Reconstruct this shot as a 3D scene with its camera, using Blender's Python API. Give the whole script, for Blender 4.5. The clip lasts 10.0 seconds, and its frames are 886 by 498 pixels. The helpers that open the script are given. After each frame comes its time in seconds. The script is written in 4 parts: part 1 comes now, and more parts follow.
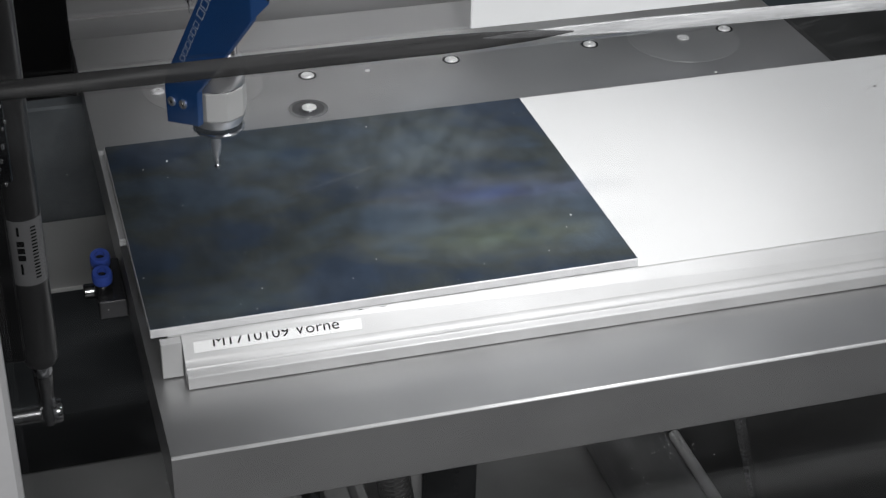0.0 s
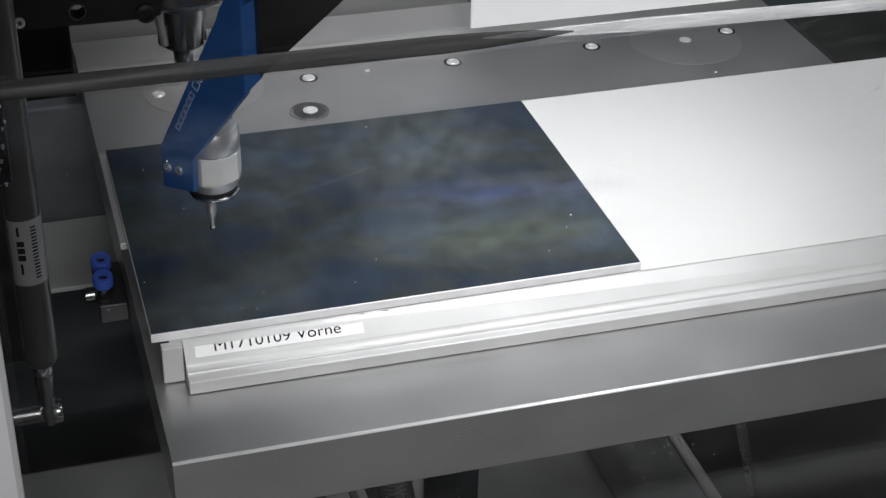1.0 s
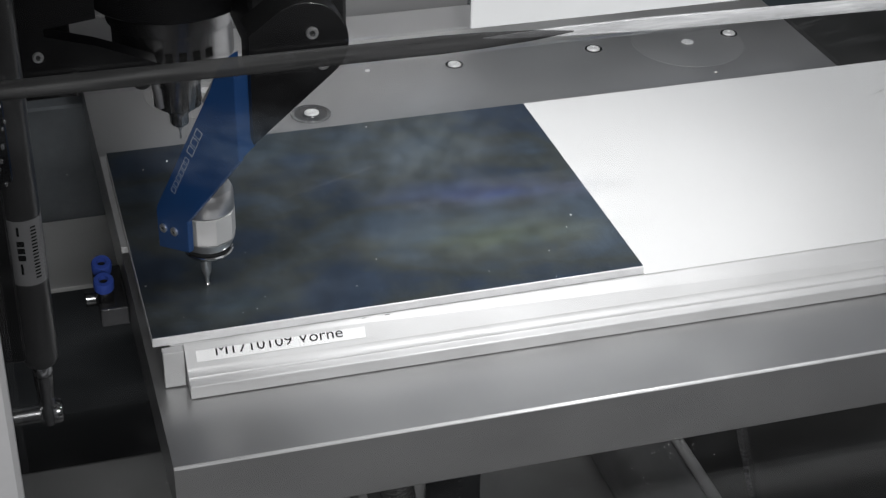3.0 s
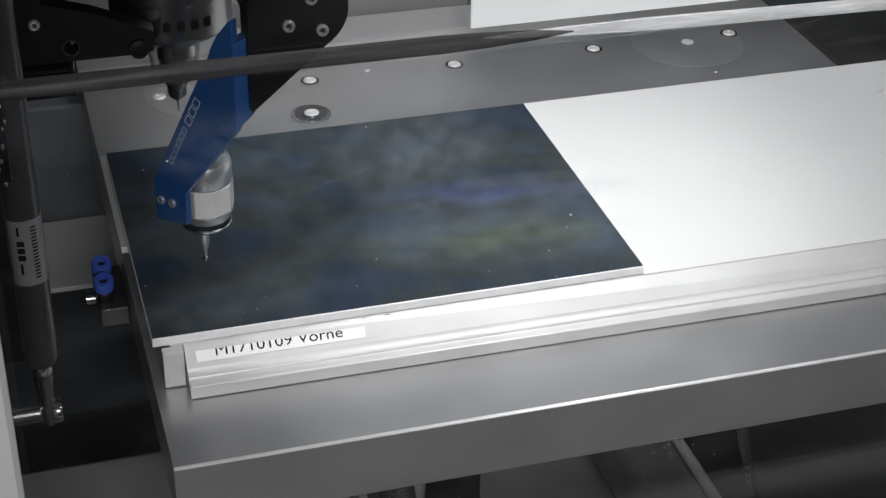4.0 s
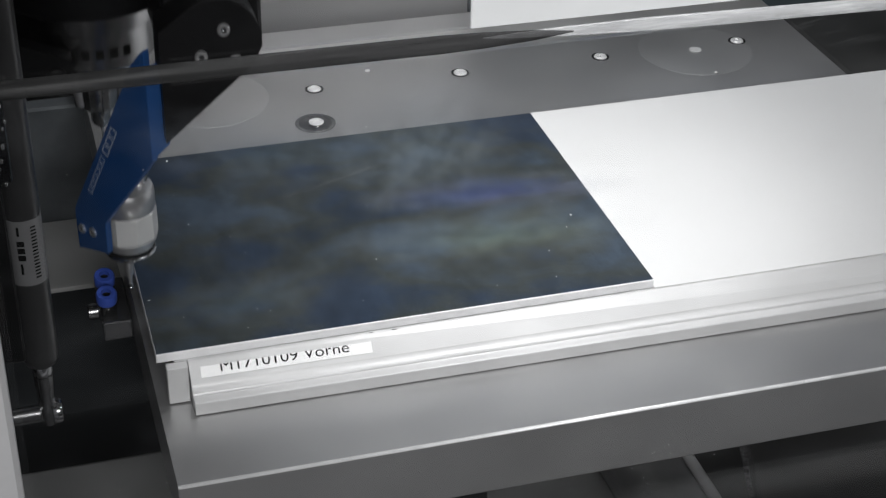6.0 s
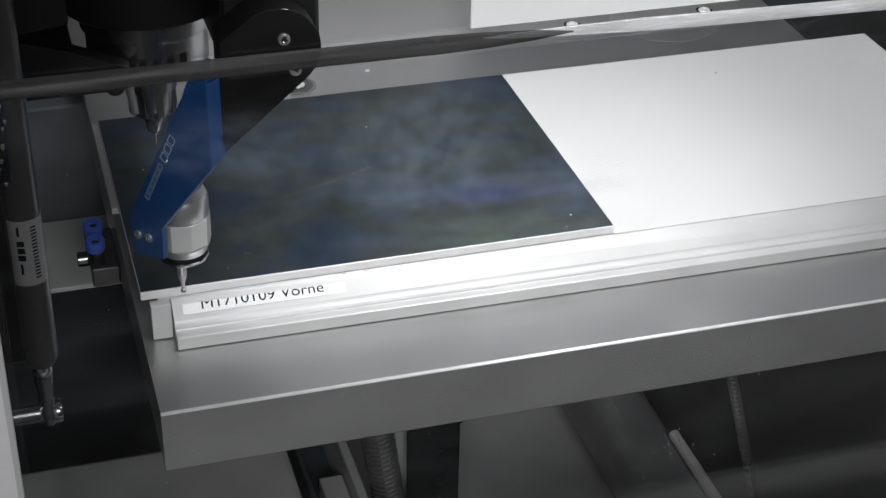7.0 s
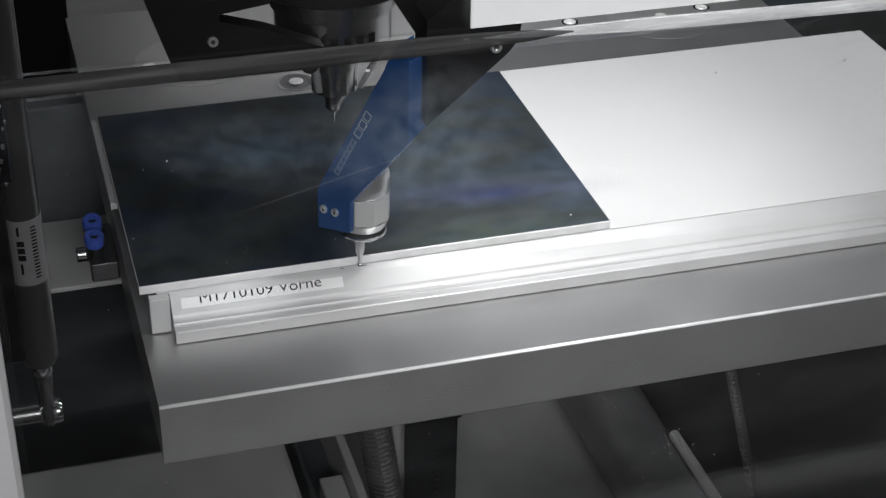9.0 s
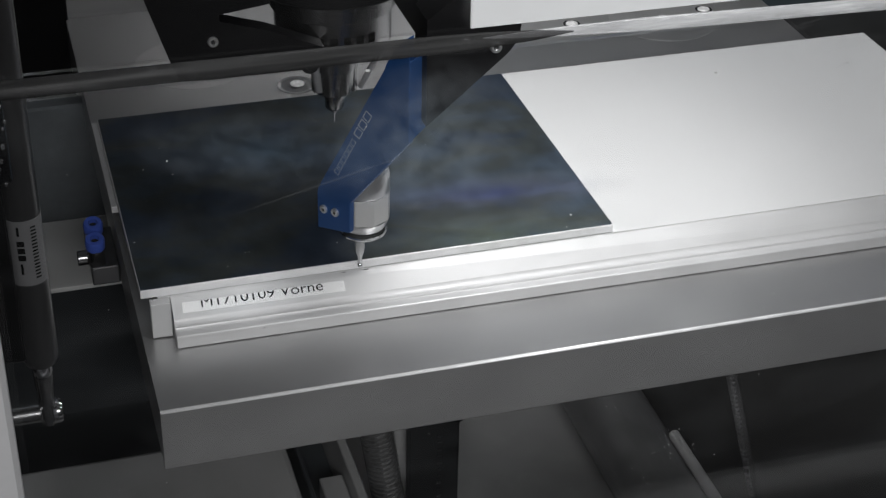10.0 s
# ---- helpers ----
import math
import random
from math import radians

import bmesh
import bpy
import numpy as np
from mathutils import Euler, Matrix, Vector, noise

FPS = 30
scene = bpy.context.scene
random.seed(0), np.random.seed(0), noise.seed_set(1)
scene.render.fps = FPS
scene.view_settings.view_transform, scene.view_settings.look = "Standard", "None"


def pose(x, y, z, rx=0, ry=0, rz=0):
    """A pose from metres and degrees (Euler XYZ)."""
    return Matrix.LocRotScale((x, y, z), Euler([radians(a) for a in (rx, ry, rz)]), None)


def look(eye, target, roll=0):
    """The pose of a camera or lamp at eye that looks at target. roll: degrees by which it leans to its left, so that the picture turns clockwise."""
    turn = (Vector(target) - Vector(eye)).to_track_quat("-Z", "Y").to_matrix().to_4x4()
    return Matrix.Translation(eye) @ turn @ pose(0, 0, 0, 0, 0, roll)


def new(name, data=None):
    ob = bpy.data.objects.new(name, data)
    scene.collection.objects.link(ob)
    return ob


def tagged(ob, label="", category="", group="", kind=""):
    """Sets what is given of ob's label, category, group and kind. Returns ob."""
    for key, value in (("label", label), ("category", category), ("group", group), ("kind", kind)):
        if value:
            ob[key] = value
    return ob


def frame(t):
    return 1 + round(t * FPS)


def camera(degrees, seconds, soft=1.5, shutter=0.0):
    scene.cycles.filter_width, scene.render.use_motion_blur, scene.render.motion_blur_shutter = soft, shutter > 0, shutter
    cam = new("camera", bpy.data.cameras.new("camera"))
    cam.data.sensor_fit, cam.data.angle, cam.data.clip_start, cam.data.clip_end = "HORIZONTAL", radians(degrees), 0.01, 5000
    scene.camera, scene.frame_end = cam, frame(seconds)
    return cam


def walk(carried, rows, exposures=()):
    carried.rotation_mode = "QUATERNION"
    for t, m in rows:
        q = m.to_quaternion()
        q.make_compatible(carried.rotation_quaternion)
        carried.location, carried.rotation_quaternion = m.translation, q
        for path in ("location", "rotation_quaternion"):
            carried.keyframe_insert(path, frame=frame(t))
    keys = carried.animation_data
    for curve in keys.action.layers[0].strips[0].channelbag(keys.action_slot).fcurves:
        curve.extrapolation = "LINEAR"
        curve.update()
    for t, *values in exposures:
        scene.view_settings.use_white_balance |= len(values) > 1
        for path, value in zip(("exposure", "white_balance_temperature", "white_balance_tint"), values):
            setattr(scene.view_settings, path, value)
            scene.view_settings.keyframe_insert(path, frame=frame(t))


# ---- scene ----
# ---- camera ----
cam = camera(30.70, 10.0, soft=1.3, shutter=0.5)
CAM_POSE = pose(-0.0637, -0.7517, 0.5236, 58.029, -1.061, -16.557)
walk(cam, [(0.0, CAM_POSE), (10.0, CAM_POSE)], exposures=[(0.0, 0.0), (9.9, 0.0), (10.0, -0.2)])

# ---- light ----
world = bpy.data.worlds.new("workshop_air")
world.use_nodes = True
world.node_tree.nodes["Background"].inputs[0].default_value = (0.80, 0.80, 0.82, 1)
world.node_tree.nodes["Background"].inputs[1].default_value = 0.03
scene.world = world


def area_lamp(name, eye, target, sx, sy, watts, colour=(1, 1, 1)):
    data = bpy.data.lights.new(name, "AREA")
    data.shape, data.size, data.size_y, data.energy, data.color = "RECTANGLE", sx, sy, watts, colour
    ob = new(name, data)
    ob.matrix_world = look(eye, target)
    return ob


# unseen work light under the hood roof; added back and front fill
area_lamp("work_light", (0.33, 0.16, 0.66), (0.34, 0.12, 0.0), 0.34, 0.10, 2.0)
area_lamp("back_fill", (0.33, 0.47, 0.16), (0.33, 0.60, -0.02), 0.44, 0.03, 0.52)
area_lamp("front_fill", (-0.15, -1.75, 0.95), (0.15, 0.0, 0.0), 0.9, 0.4, 25.0)
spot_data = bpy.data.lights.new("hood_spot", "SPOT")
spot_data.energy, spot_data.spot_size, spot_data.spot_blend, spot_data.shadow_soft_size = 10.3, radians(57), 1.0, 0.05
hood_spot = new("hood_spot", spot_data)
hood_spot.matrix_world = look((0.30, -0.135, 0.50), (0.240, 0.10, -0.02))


# ---- materials ----
def material(name, colour, rough=0.5, metal=0.0, grain=0.0, grain_scale=(300, 300, 300), stain=0.0, stain_scale=18.0,
             bump=0.0, bump_scale=900.0, spec=0.5, rough_var=0.0):
    """A surface with a fine stretched grain, larger stains and a fine relief."""
    m = bpy.data.materials.new(name)
    m.use_nodes = True
    nt = m.node_tree
    b = nt.nodes["Principled BSDF"]
    b.inputs["Roughness"].default_value, b.inputs["Metallic"].default_value = rough, metal
    b.inputs["Specular IOR Level"].default_value = spec
    co = nt.nodes.new("ShaderNodeTexCoord")
    mp = nt.nodes.new("ShaderNodeMapping")
    mp.inputs["Scale"].default_value = grain_scale
    nt.links.new(co.outputs["Object"], mp.inputs["Vector"])
    fine = nt.nodes.new("ShaderNodeTexNoise")
    fine.inputs["Scale"].default_value, fine.inputs["Detail"].default_value = 1.0, 4.0
    nt.links.new(mp.outputs["Vector"], fine.inputs["Vector"])
    big = nt.nodes.new("ShaderNodeTexNoise")
    big.inputs["Scale"].default_value, big.inputs["Detail"].default_value = stain_scale, 5.0
    nt.links.new(co.outputs["Object"], big.inputs["Vector"])

    def scaled(src, amount):
        n = nt.nodes.new("ShaderNodeMapRange")
        n.inputs["From Min"].default_value, n.inputs["From Max"].default_value = 0.25, 0.75
        n.inputs["To Min"].default_value, n.inputs["To Max"].default_value = 1 - amount, 1 + amount
        nt.links.new(src, n.inputs["Value"])
        return n.outputs["Result"]

    mul = nt.nodes.new("ShaderNodeMath")
    mul.operation = "MULTIPLY"
    nt.links.new(scaled(fine.outputs["Fac"], grain), mul.inputs[0])
    nt.links.new(scaled(big.outputs["Fac"], stain), mul.inputs[1])
    vm = nt.nodes.new("ShaderNodeVectorMath")
    vm.operation = "SCALE"
    vm.inputs[0].default_value = colour
    nt.links.new(mul.outputs[0], vm.inputs["Scale"])
    nt.links.new(vm.outputs["Vector"], b.inputs["Base Color"])
    if rough_var:
        rr = nt.nodes.new("ShaderNodeMath")
        rr.operation = "MULTIPLY"
        rr.inputs[1].default_value = rough
        nt.links.new(scaled(big.outputs["Fac"], rough_var), rr.inputs[0])
        nt.links.new(rr.outputs[0], b.inputs["Roughness"])
    if bump:
        bp = nt.nodes.new("ShaderNodeBump")
        bp.inputs["Strength"].default_value, bp.inputs["Distance"].default_value = bump, 0.0005
        nz = nt.nodes.new("ShaderNodeTexNoise")
        nz.inputs["Scale"].default_value, nz.inputs["Detail"].default_value = bump_scale, 3.0
        nt.links.new(co.outputs["Object"], nz.inputs["Vector"])
        nt.links.new(nz.outputs["Fac"], bp.inputs["Height"])
        nt.links.new(bp.outputs["Normal"], b.inputs["Normal"])
    return m


def acrylic(name, tint, haze, gloss_rough, haze_scale, shade=0.0, smears=(), gloss_max=0.35, lean=24):
    """Clear acrylic: see-through, a mirror gloss by Fresnel, a diffuse layer for smears, haze and painted reflections.
    """
    m = bpy.data.materials.new(name)
    m.use_nodes = True
    nt = m.node_tree
    nt.nodes.remove(nt.nodes["Principled BSDF"])
    out = nt.nodes["Material Output"]
    clear = nt.nodes.new("ShaderNodeBsdfTransparent")
    clear.inputs["Color"].default_value = (*tint, 1)
    gloss = nt.nodes.new("ShaderNodeBsdfGlossy")
    gloss.inputs["Roughness"].default_value = gloss_rough
    gloss.inputs["Color"].default_value = (1, 1, 1, 1)
    face = nt.nodes.new("ShaderNodeLayerWeight")
    face.inputs["Blend"].default_value = 0.5
    fres = nt.nodes.new("ShaderNodeMapRange")
    fres.inputs["From Min"].default_value, fres.inputs["From Max"].default_value = 0.3, 1.0
    fres.inputs["To Min"].default_value, fres.inputs["To Max"].default_value = min(0.03, gloss_max * 0.3), gloss_max
    nt.links.new(face.outputs["Facing"], fres.inputs["Value"])
    mix = nt.nodes.new("ShaderNodeMixShader")
    nt.links.new(fres.outputs[0], mix.inputs[0])
    nt.links.new(clear.outputs[0], mix.inputs[1])
    nt.links.new(gloss.outputs[0], mix.inputs[2])
    smear = nt.nodes.new("ShaderNodeBsdfDiffuse")
    smear.inputs["Color"].default_value = (0.83, 0.84, 0.85, 1)
    co = nt.nodes.new("ShaderNodeTexCoord")
    mp = nt.nodes.new("ShaderNodeMapping")
    mp.inputs["Scale"].default_value = haze_scale
    mp.inputs["Rotation"].default_value = (0, radians(lean), 0)
    nt.links.new(co.outputs["Object"], mp.inputs["Vector"])
    nz = nt.nodes.new("ShaderNodeTexNoise")
    nz.inputs["Scale"].default_value, nz.inputs["Detail"].default_value = 1.0, 6.0
    nz.inputs["Distortion"].default_value = 0.4
    nt.links.new(mp.outputs["Vector"], nz.inputs["Vector"])
    mr = nt.nodes.new("ShaderNodeMapRange")
    mr.inputs["From Min"].default_value, mr.inputs["From Max"].default_value = 0.45, 0.8
    mr.inputs["To Min"].default_value, mr.inputs["To Max"].default_value = shade, haze
    nt.links.new(nz.outputs["Fac"], mr.inputs["Value"])
    mix2 = nt.nodes.new("ShaderNodeMixShader")
    total = mr.outputs["Result"]
    tint_from = None
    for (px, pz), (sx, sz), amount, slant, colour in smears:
        # a soft oval of wiped haze, broken up by finer noise
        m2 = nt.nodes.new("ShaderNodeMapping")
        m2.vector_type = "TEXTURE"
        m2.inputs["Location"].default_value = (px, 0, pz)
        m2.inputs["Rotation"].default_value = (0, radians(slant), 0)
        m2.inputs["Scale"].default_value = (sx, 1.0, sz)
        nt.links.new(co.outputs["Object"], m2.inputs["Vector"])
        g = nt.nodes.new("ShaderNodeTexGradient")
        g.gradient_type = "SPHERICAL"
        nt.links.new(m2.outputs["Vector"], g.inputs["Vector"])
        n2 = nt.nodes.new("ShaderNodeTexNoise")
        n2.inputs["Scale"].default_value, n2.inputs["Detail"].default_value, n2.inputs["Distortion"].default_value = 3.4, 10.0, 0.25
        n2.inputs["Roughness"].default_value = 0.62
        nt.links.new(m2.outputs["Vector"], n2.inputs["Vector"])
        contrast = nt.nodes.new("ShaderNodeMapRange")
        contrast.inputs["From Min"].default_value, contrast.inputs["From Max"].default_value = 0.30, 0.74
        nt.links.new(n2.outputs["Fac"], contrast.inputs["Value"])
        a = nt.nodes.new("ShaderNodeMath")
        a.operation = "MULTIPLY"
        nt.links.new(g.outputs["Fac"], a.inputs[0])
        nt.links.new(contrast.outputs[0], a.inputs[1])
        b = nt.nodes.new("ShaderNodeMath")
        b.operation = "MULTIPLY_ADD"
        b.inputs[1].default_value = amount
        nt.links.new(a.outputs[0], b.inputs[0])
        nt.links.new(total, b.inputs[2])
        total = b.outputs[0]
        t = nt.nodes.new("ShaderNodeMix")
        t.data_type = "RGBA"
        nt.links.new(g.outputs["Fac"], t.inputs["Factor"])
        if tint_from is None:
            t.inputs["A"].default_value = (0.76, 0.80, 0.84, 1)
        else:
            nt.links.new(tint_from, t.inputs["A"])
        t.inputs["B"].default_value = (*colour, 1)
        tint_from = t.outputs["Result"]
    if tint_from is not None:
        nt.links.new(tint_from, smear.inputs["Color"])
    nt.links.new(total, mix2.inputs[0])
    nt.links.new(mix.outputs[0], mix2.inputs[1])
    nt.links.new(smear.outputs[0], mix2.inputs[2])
    nt.links.new(mix2.outputs[0], out.inputs["Surface"])
    return m


STEEL = material("ground_steel", (0.40, 0.40, 0.401), 0.33, 0.68, 0.06, (60, 900, 900), 0.10, 14, 0.02, 1500, rough_var=0.12)
ALU = material("milled_aluminium", (0.58, 0.58, 0.583), 0.48, 0.25, 0.07, (25, 900, 900), 0.08, 25, 0.05, 1200, rough_var=0.15)
ALU_RAW = material("sawn_aluminium", (0.84, 0.84, 0.85), 0.45, 0.25, 0.08, (160, 160, 160), 0.05, 60, 0.12, 900)
CARD = material("white_vacuum_card", (0.70, 0.70, 0.70), 0.50, 0.0, 0.02, (120, 120, 120), 0.02, 16, 0.06, 1100)
BLUE = material("blue_anodised", (0.016, 0.068, 0.215), 0.42, 0.35, 0.05, (500, 500, 500), 0.08, 30, 0.05, 1600)
BLUE_PLASTIC = material("blue_plastic", (0.045, 0.095, 0.45), 0.40, 0, 0.04, (400, 400, 400), 0.06, 60, 0.04, 900)
BLACK = material("black_coating", (0.0045, 0.0045, 0.005), 0.45, 0, 0.15, (350, 350, 350), 0.2, 25, 0.08, 1200, spec=0.18)
TURNED = material("turned_dark_steel", (0.33, 0.33, 0.335), 0.26, 1.0, 0.05, (300, 300, 1500), 0.08, 40, 0.02, 1300)
SCREW = material("zinc_screw", (0.82, 0.82, 0.83), 0.30, 0.9, 0.04, (600, 600, 600), 0.06, 90, 0.04, 1500)
ZINC = material("bright_zinc", (0.85, 0.85, 0.85), 0.40, 0.35, 0.04, (600, 600, 600), 0.06, 90, 0.04, 1500)
SLEEVE = material("printed_sleeve", (0.19, 0.19, 0.195), 0.45, 0.2, 0.04, (600, 600, 600), 0.08, 60, 0.03, 1200)
TRAY = material("dark_tray_paint", (0.38, 0.38, 0.38), 0.5, 0.1, 0.08, (200, 200, 200), 0.40, 8, 0.10, 500)
BLACK_DEEP = material("black_rubber", (0.006, 0.0065, 0.007), 0.65, 0, 0.15, (350, 350, 350), 0.25, 20, 0.08, 900, spec=0.15)
CHROME = material("polished_steel", (0.70, 0.70, 0.72), 0.16, 1.0, 0.03, (300, 300, 300), 0.06, 40)
SATIN = material("satin_steel", (0.62, 0.62, 0.63), 0.32, 0.9, 0.05, (900, 900, 60), 0.08, 40, 0.03, 1300)
# paler than the slab's steel to hold the edge highlight
EDGE_STEEL = material("highlight_steel_edge", (0.86, 0.86, 0.865), 0.40, 0.25, 0.10, (60, 900, 900), 0.12, 60, 0.10, 1500)
BODY = material("matt_nickel", (0.66, 0.66, 0.655), 0.42, 0.45, 0.04, (500, 500, 80), 0.05, 50, 0.04, 1200)
WALL_WHITE = material("white_sheet_metal", (0.78, 0.78, 0.79), 0.45, 0, 0.03, (60, 60, 60), 0.05, 6, 0.03, 700)
WALL_GREY = material("brushed_sheet_metal", (0.42, 0.42, 0.425), 0.45, 0.4, 0.08, (5, 200, 400), 0.12, 5, 0.03, 700)
CASTING = material("grey_cast_base", (0.28, 0.28, 0.28), 0.55, 0.2, 0.08, (200, 200, 200), 0.25, 10, 0.10, 500)
PIT = material("dark_base_tone", (0.030, 0.034, 0.038), 0.5, 0, 0.1, (200, 200, 200), 0.3, 9, 0.1, 600)
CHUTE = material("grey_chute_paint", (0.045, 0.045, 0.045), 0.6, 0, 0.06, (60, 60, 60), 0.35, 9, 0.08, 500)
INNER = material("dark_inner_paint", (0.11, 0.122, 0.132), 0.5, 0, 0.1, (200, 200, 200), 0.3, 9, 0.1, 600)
PIPE = material("grey_drain_pipe", (0.26, 0.26, 0.265), 0.34, 0.5, 0.08, (300, 30, 300), 0.25, 20, 0.05, 600)
RIBHOSE = material("dark_ribbed_hose", (0.40, 0.40, 0.40), 0.18, 0.9, 0.08, (300, 300, 300), 0.2, 20)
SMOKED = material("smoked_gloss", (0.026, 0.026, 0.027), 0.28, 0.0, 0.1, (300, 300, 300), 0.15, 30)
LEDGE = material("pale_cast_ledge", (0.76, 0.76, 0.75), 0.6, 0, 0.05, (200, 200, 200), 0.12, 14, 0.08, 500)
# dark tone chosen for what the table's rear reflects
TEAL = material("dark_reflected_panel", (0.045, 0.060, 0.070), 0.5, 0, 0.05, (30, 30, 90), 0.45, 14, 0.05, 700)
FRAME = material("light_grey_paint", (0.42, 0.42, 0.43), 0.5, 0, 0.03, (200, 200, 200), 0.05, 10, 0.05, 900)
ROOM = material("workshop_paint", (0.16, 0.16, 0.165), 0.8, 0, 0.04, (30, 30, 30), 0.1, 1.5, 0.05, 200)
FLOOR_MAT = material("workshop_floor", (0.06, 0.06, 0.062), 0.6, 0, 0.08, (40, 40, 40), 0.2, 2, 0.05, 200)
PAPER = material("label_paper", (0.90, 0.90, 0.90), 0.5, 0, 0.02, (300, 300, 300), 0.03, 80)
SCUFF = material("grey_scuff", (0.58, 0.58, 0.58), 0.55, 0, 0.1, (900, 900, 900), 0.1, 90)
INK = material("black_ink", (0.008, 0.008, 0.008), 0.85, 0, 0.05, (300, 300, 300), 0.05, 80, spec=0.05)
SILVER_INK = material("silver_print", (0.36, 0.40, 0.46), 0.45, 0.2, 0.05, (300, 300, 300), 0.05, 80)
GLOSS = material("glossy_black", (0.006, 0.006, 0.007), 0.15, 0, 0.1, (300, 300, 300), 0.1, 30)
DUST = material("bright_chips", (0.85, 0.85, 0.85), 0.35, 0.3, 0.05, (300, 300, 300), 0.05, 80)
TUBE = material("dark_polished_tube", (0.10, 0.10, 0.105), 0.25, 0.8, 0.08, (300, 300, 300), 0.2, 20)
RIB = material("ribbed_conduit", (0.62, 0.62, 0.63), 0.20, 0.9, 0.08, (300, 300, 300), 0.2, 20)
WINDOW = acrylic("wiped_acrylic", (0.972, 0.973, 0.975), 0.010, 0.02, (9, 9, 20))
# wipe marks with hazy reflections painted in as tinted ovals, in the pane's own space
SMEAR_HAZE_AT = [(x - 0.3, z - 0.238) for x, z in ((0.1116, 0.1922), (0.1471, 0.1409), (0.1460, 0.1640), (0.0425, 0.1990), (0.0271, 0.1247))]
PANE = acrylic("smeared_hazy_acrylic", (0.968, 0.970, 0.972), 0.011, 0.02, (16, 16, 42), 0.0,
               [(SMEAR_HAZE_AT[0], (0.046, 0.042), 0.16, 20, (0.50, 0.62, 0.72)), (SMEAR_HAZE_AT[1], (0.085, 0.017), 0.20, 4, (0.54, 0.68, 0.46)), (SMEAR_HAZE_AT[2], (0.070, 0.010), 0.26, 4, (0.16, 0.22, 0.74)),
                (SMEAR_HAZE_AT[3], (0.065, 0.022), 0.09, 12, (0.30, 0.46, 0.66)), (SMEAR_HAZE_AT[4], (0.050, 0.016), 0.08, 0, (0.30, 0.48, 0.66))])


def cloudy(name, low, mid, high, scale, rough):
    """A dark surface in three cloudy tones, painted in for haze and reflections."""
    m = bpy.data.materials.new(name)
    m.use_nodes = True
    nt = m.node_tree
    b = nt.nodes["Principled BSDF"]
    b.inputs["Roughness"].default_value = rough
    co = nt.nodes.new("ShaderNodeTexCoord")
    mp = nt.nodes.new("ShaderNodeMapping")
    mp.inputs["Scale"].default_value = scale
    nt.links.new(co.outputs["Object"], mp.inputs["Vector"])
    nz = nt.nodes.new("ShaderNodeTexNoise")
    nz.inputs["Scale"].default_value, nz.inputs["Detail"].default_value, nz.inputs["Roughness"].default_value = 1.0, 5.0, 0.55
    nt.links.new(mp.outputs["Vector"], nz.inputs["Vector"])
    ramp = nt.nodes.new("ShaderNodeValToRGB")
    ramp.color_ramp.elements[0].position, ramp.color_ramp.elements[0].color = 0.40, (*low, 1)
    ramp.color_ramp.elements[1].position, ramp.color_ramp.elements[1].color = 0.62, (*high, 1)
    ramp.color_ramp.elements.new(0.5).color = (*mid, 1)
    nt.links.new(nz.outputs["Fac"], ramp.inputs["Fac"])
    nt.links.new(ramp.outputs["Color"], b.inputs["Base Color"])
    return m


def clouded_film(name):
    """A dark coated film: hand-sized navy, neutral and pale clouds painted in for haze, streaked finer marks, fine
    grain.
    """
    m = cloudy(name, (0.046, 0.068, 0.108), (0.070, 0.081, 0.079), (0.082, 0.112, 0.152), (9.0, 15.0, 9.0), 0.40)
    nt = m.node_tree
    b = nt.nodes["Principled BSDF"]
    b.inputs["Metallic"].default_value = 0.72
    ramp = [n for n in nt.nodes if n.bl_idname == "ShaderNodeValToRGB"][0]
    co = [n for n in nt.nodes if n.bl_idname == "ShaderNodeTexCoord"][0]
    shade = None
    for scale, amount in (((80.0, 40.0, 80.0), 0.24), ((520.0, 520.0, 520.0), 0.12)):
        mp = nt.nodes.new("ShaderNodeMapping")
        mp.inputs["Scale"].default_value = scale
        mp.inputs["Rotation"].default_value = (0, 0, radians(24))
        nz = nt.nodes.new("ShaderNodeTexNoise")
        nz.inputs["Scale"].default_value, nz.inputs["Detail"].default_value = 1.0, 6.0
        mr = nt.nodes.new("ShaderNodeMapRange")
        mr.inputs["From Min"].default_value, mr.inputs["From Max"].default_value = 0.28, 0.72
        mr.inputs["To Min"].default_value, mr.inputs["To Max"].default_value = 1 - amount, 1 + amount
        nt.links.new(co.outputs["Object"], mp.inputs["Vector"])
        nt.links.new(mp.outputs["Vector"], nz.inputs["Vector"])
        nt.links.new(nz.outputs["Fac"], mr.inputs["Value"])
        if shade is None:
            shade = mr.outputs["Result"]
        else:
            mul = nt.nodes.new("ShaderNodeMath")
            mul.operation = "MULTIPLY"
            nt.links.new(shade, mul.inputs[0])
            nt.links.new(mr.outputs["Result"], mul.inputs[1])
            shade = mul.outputs[0]
    vm = nt.nodes.new("ShaderNodeVectorMath")
    vm.operation = "SCALE"
    nt.links.new(ramp.outputs["Color"], vm.inputs[0])
    nt.links.new(shade, vm.inputs["Scale"])
    nt.links.new(vm.outputs["Vector"], b.inputs["Base Color"])
    return m


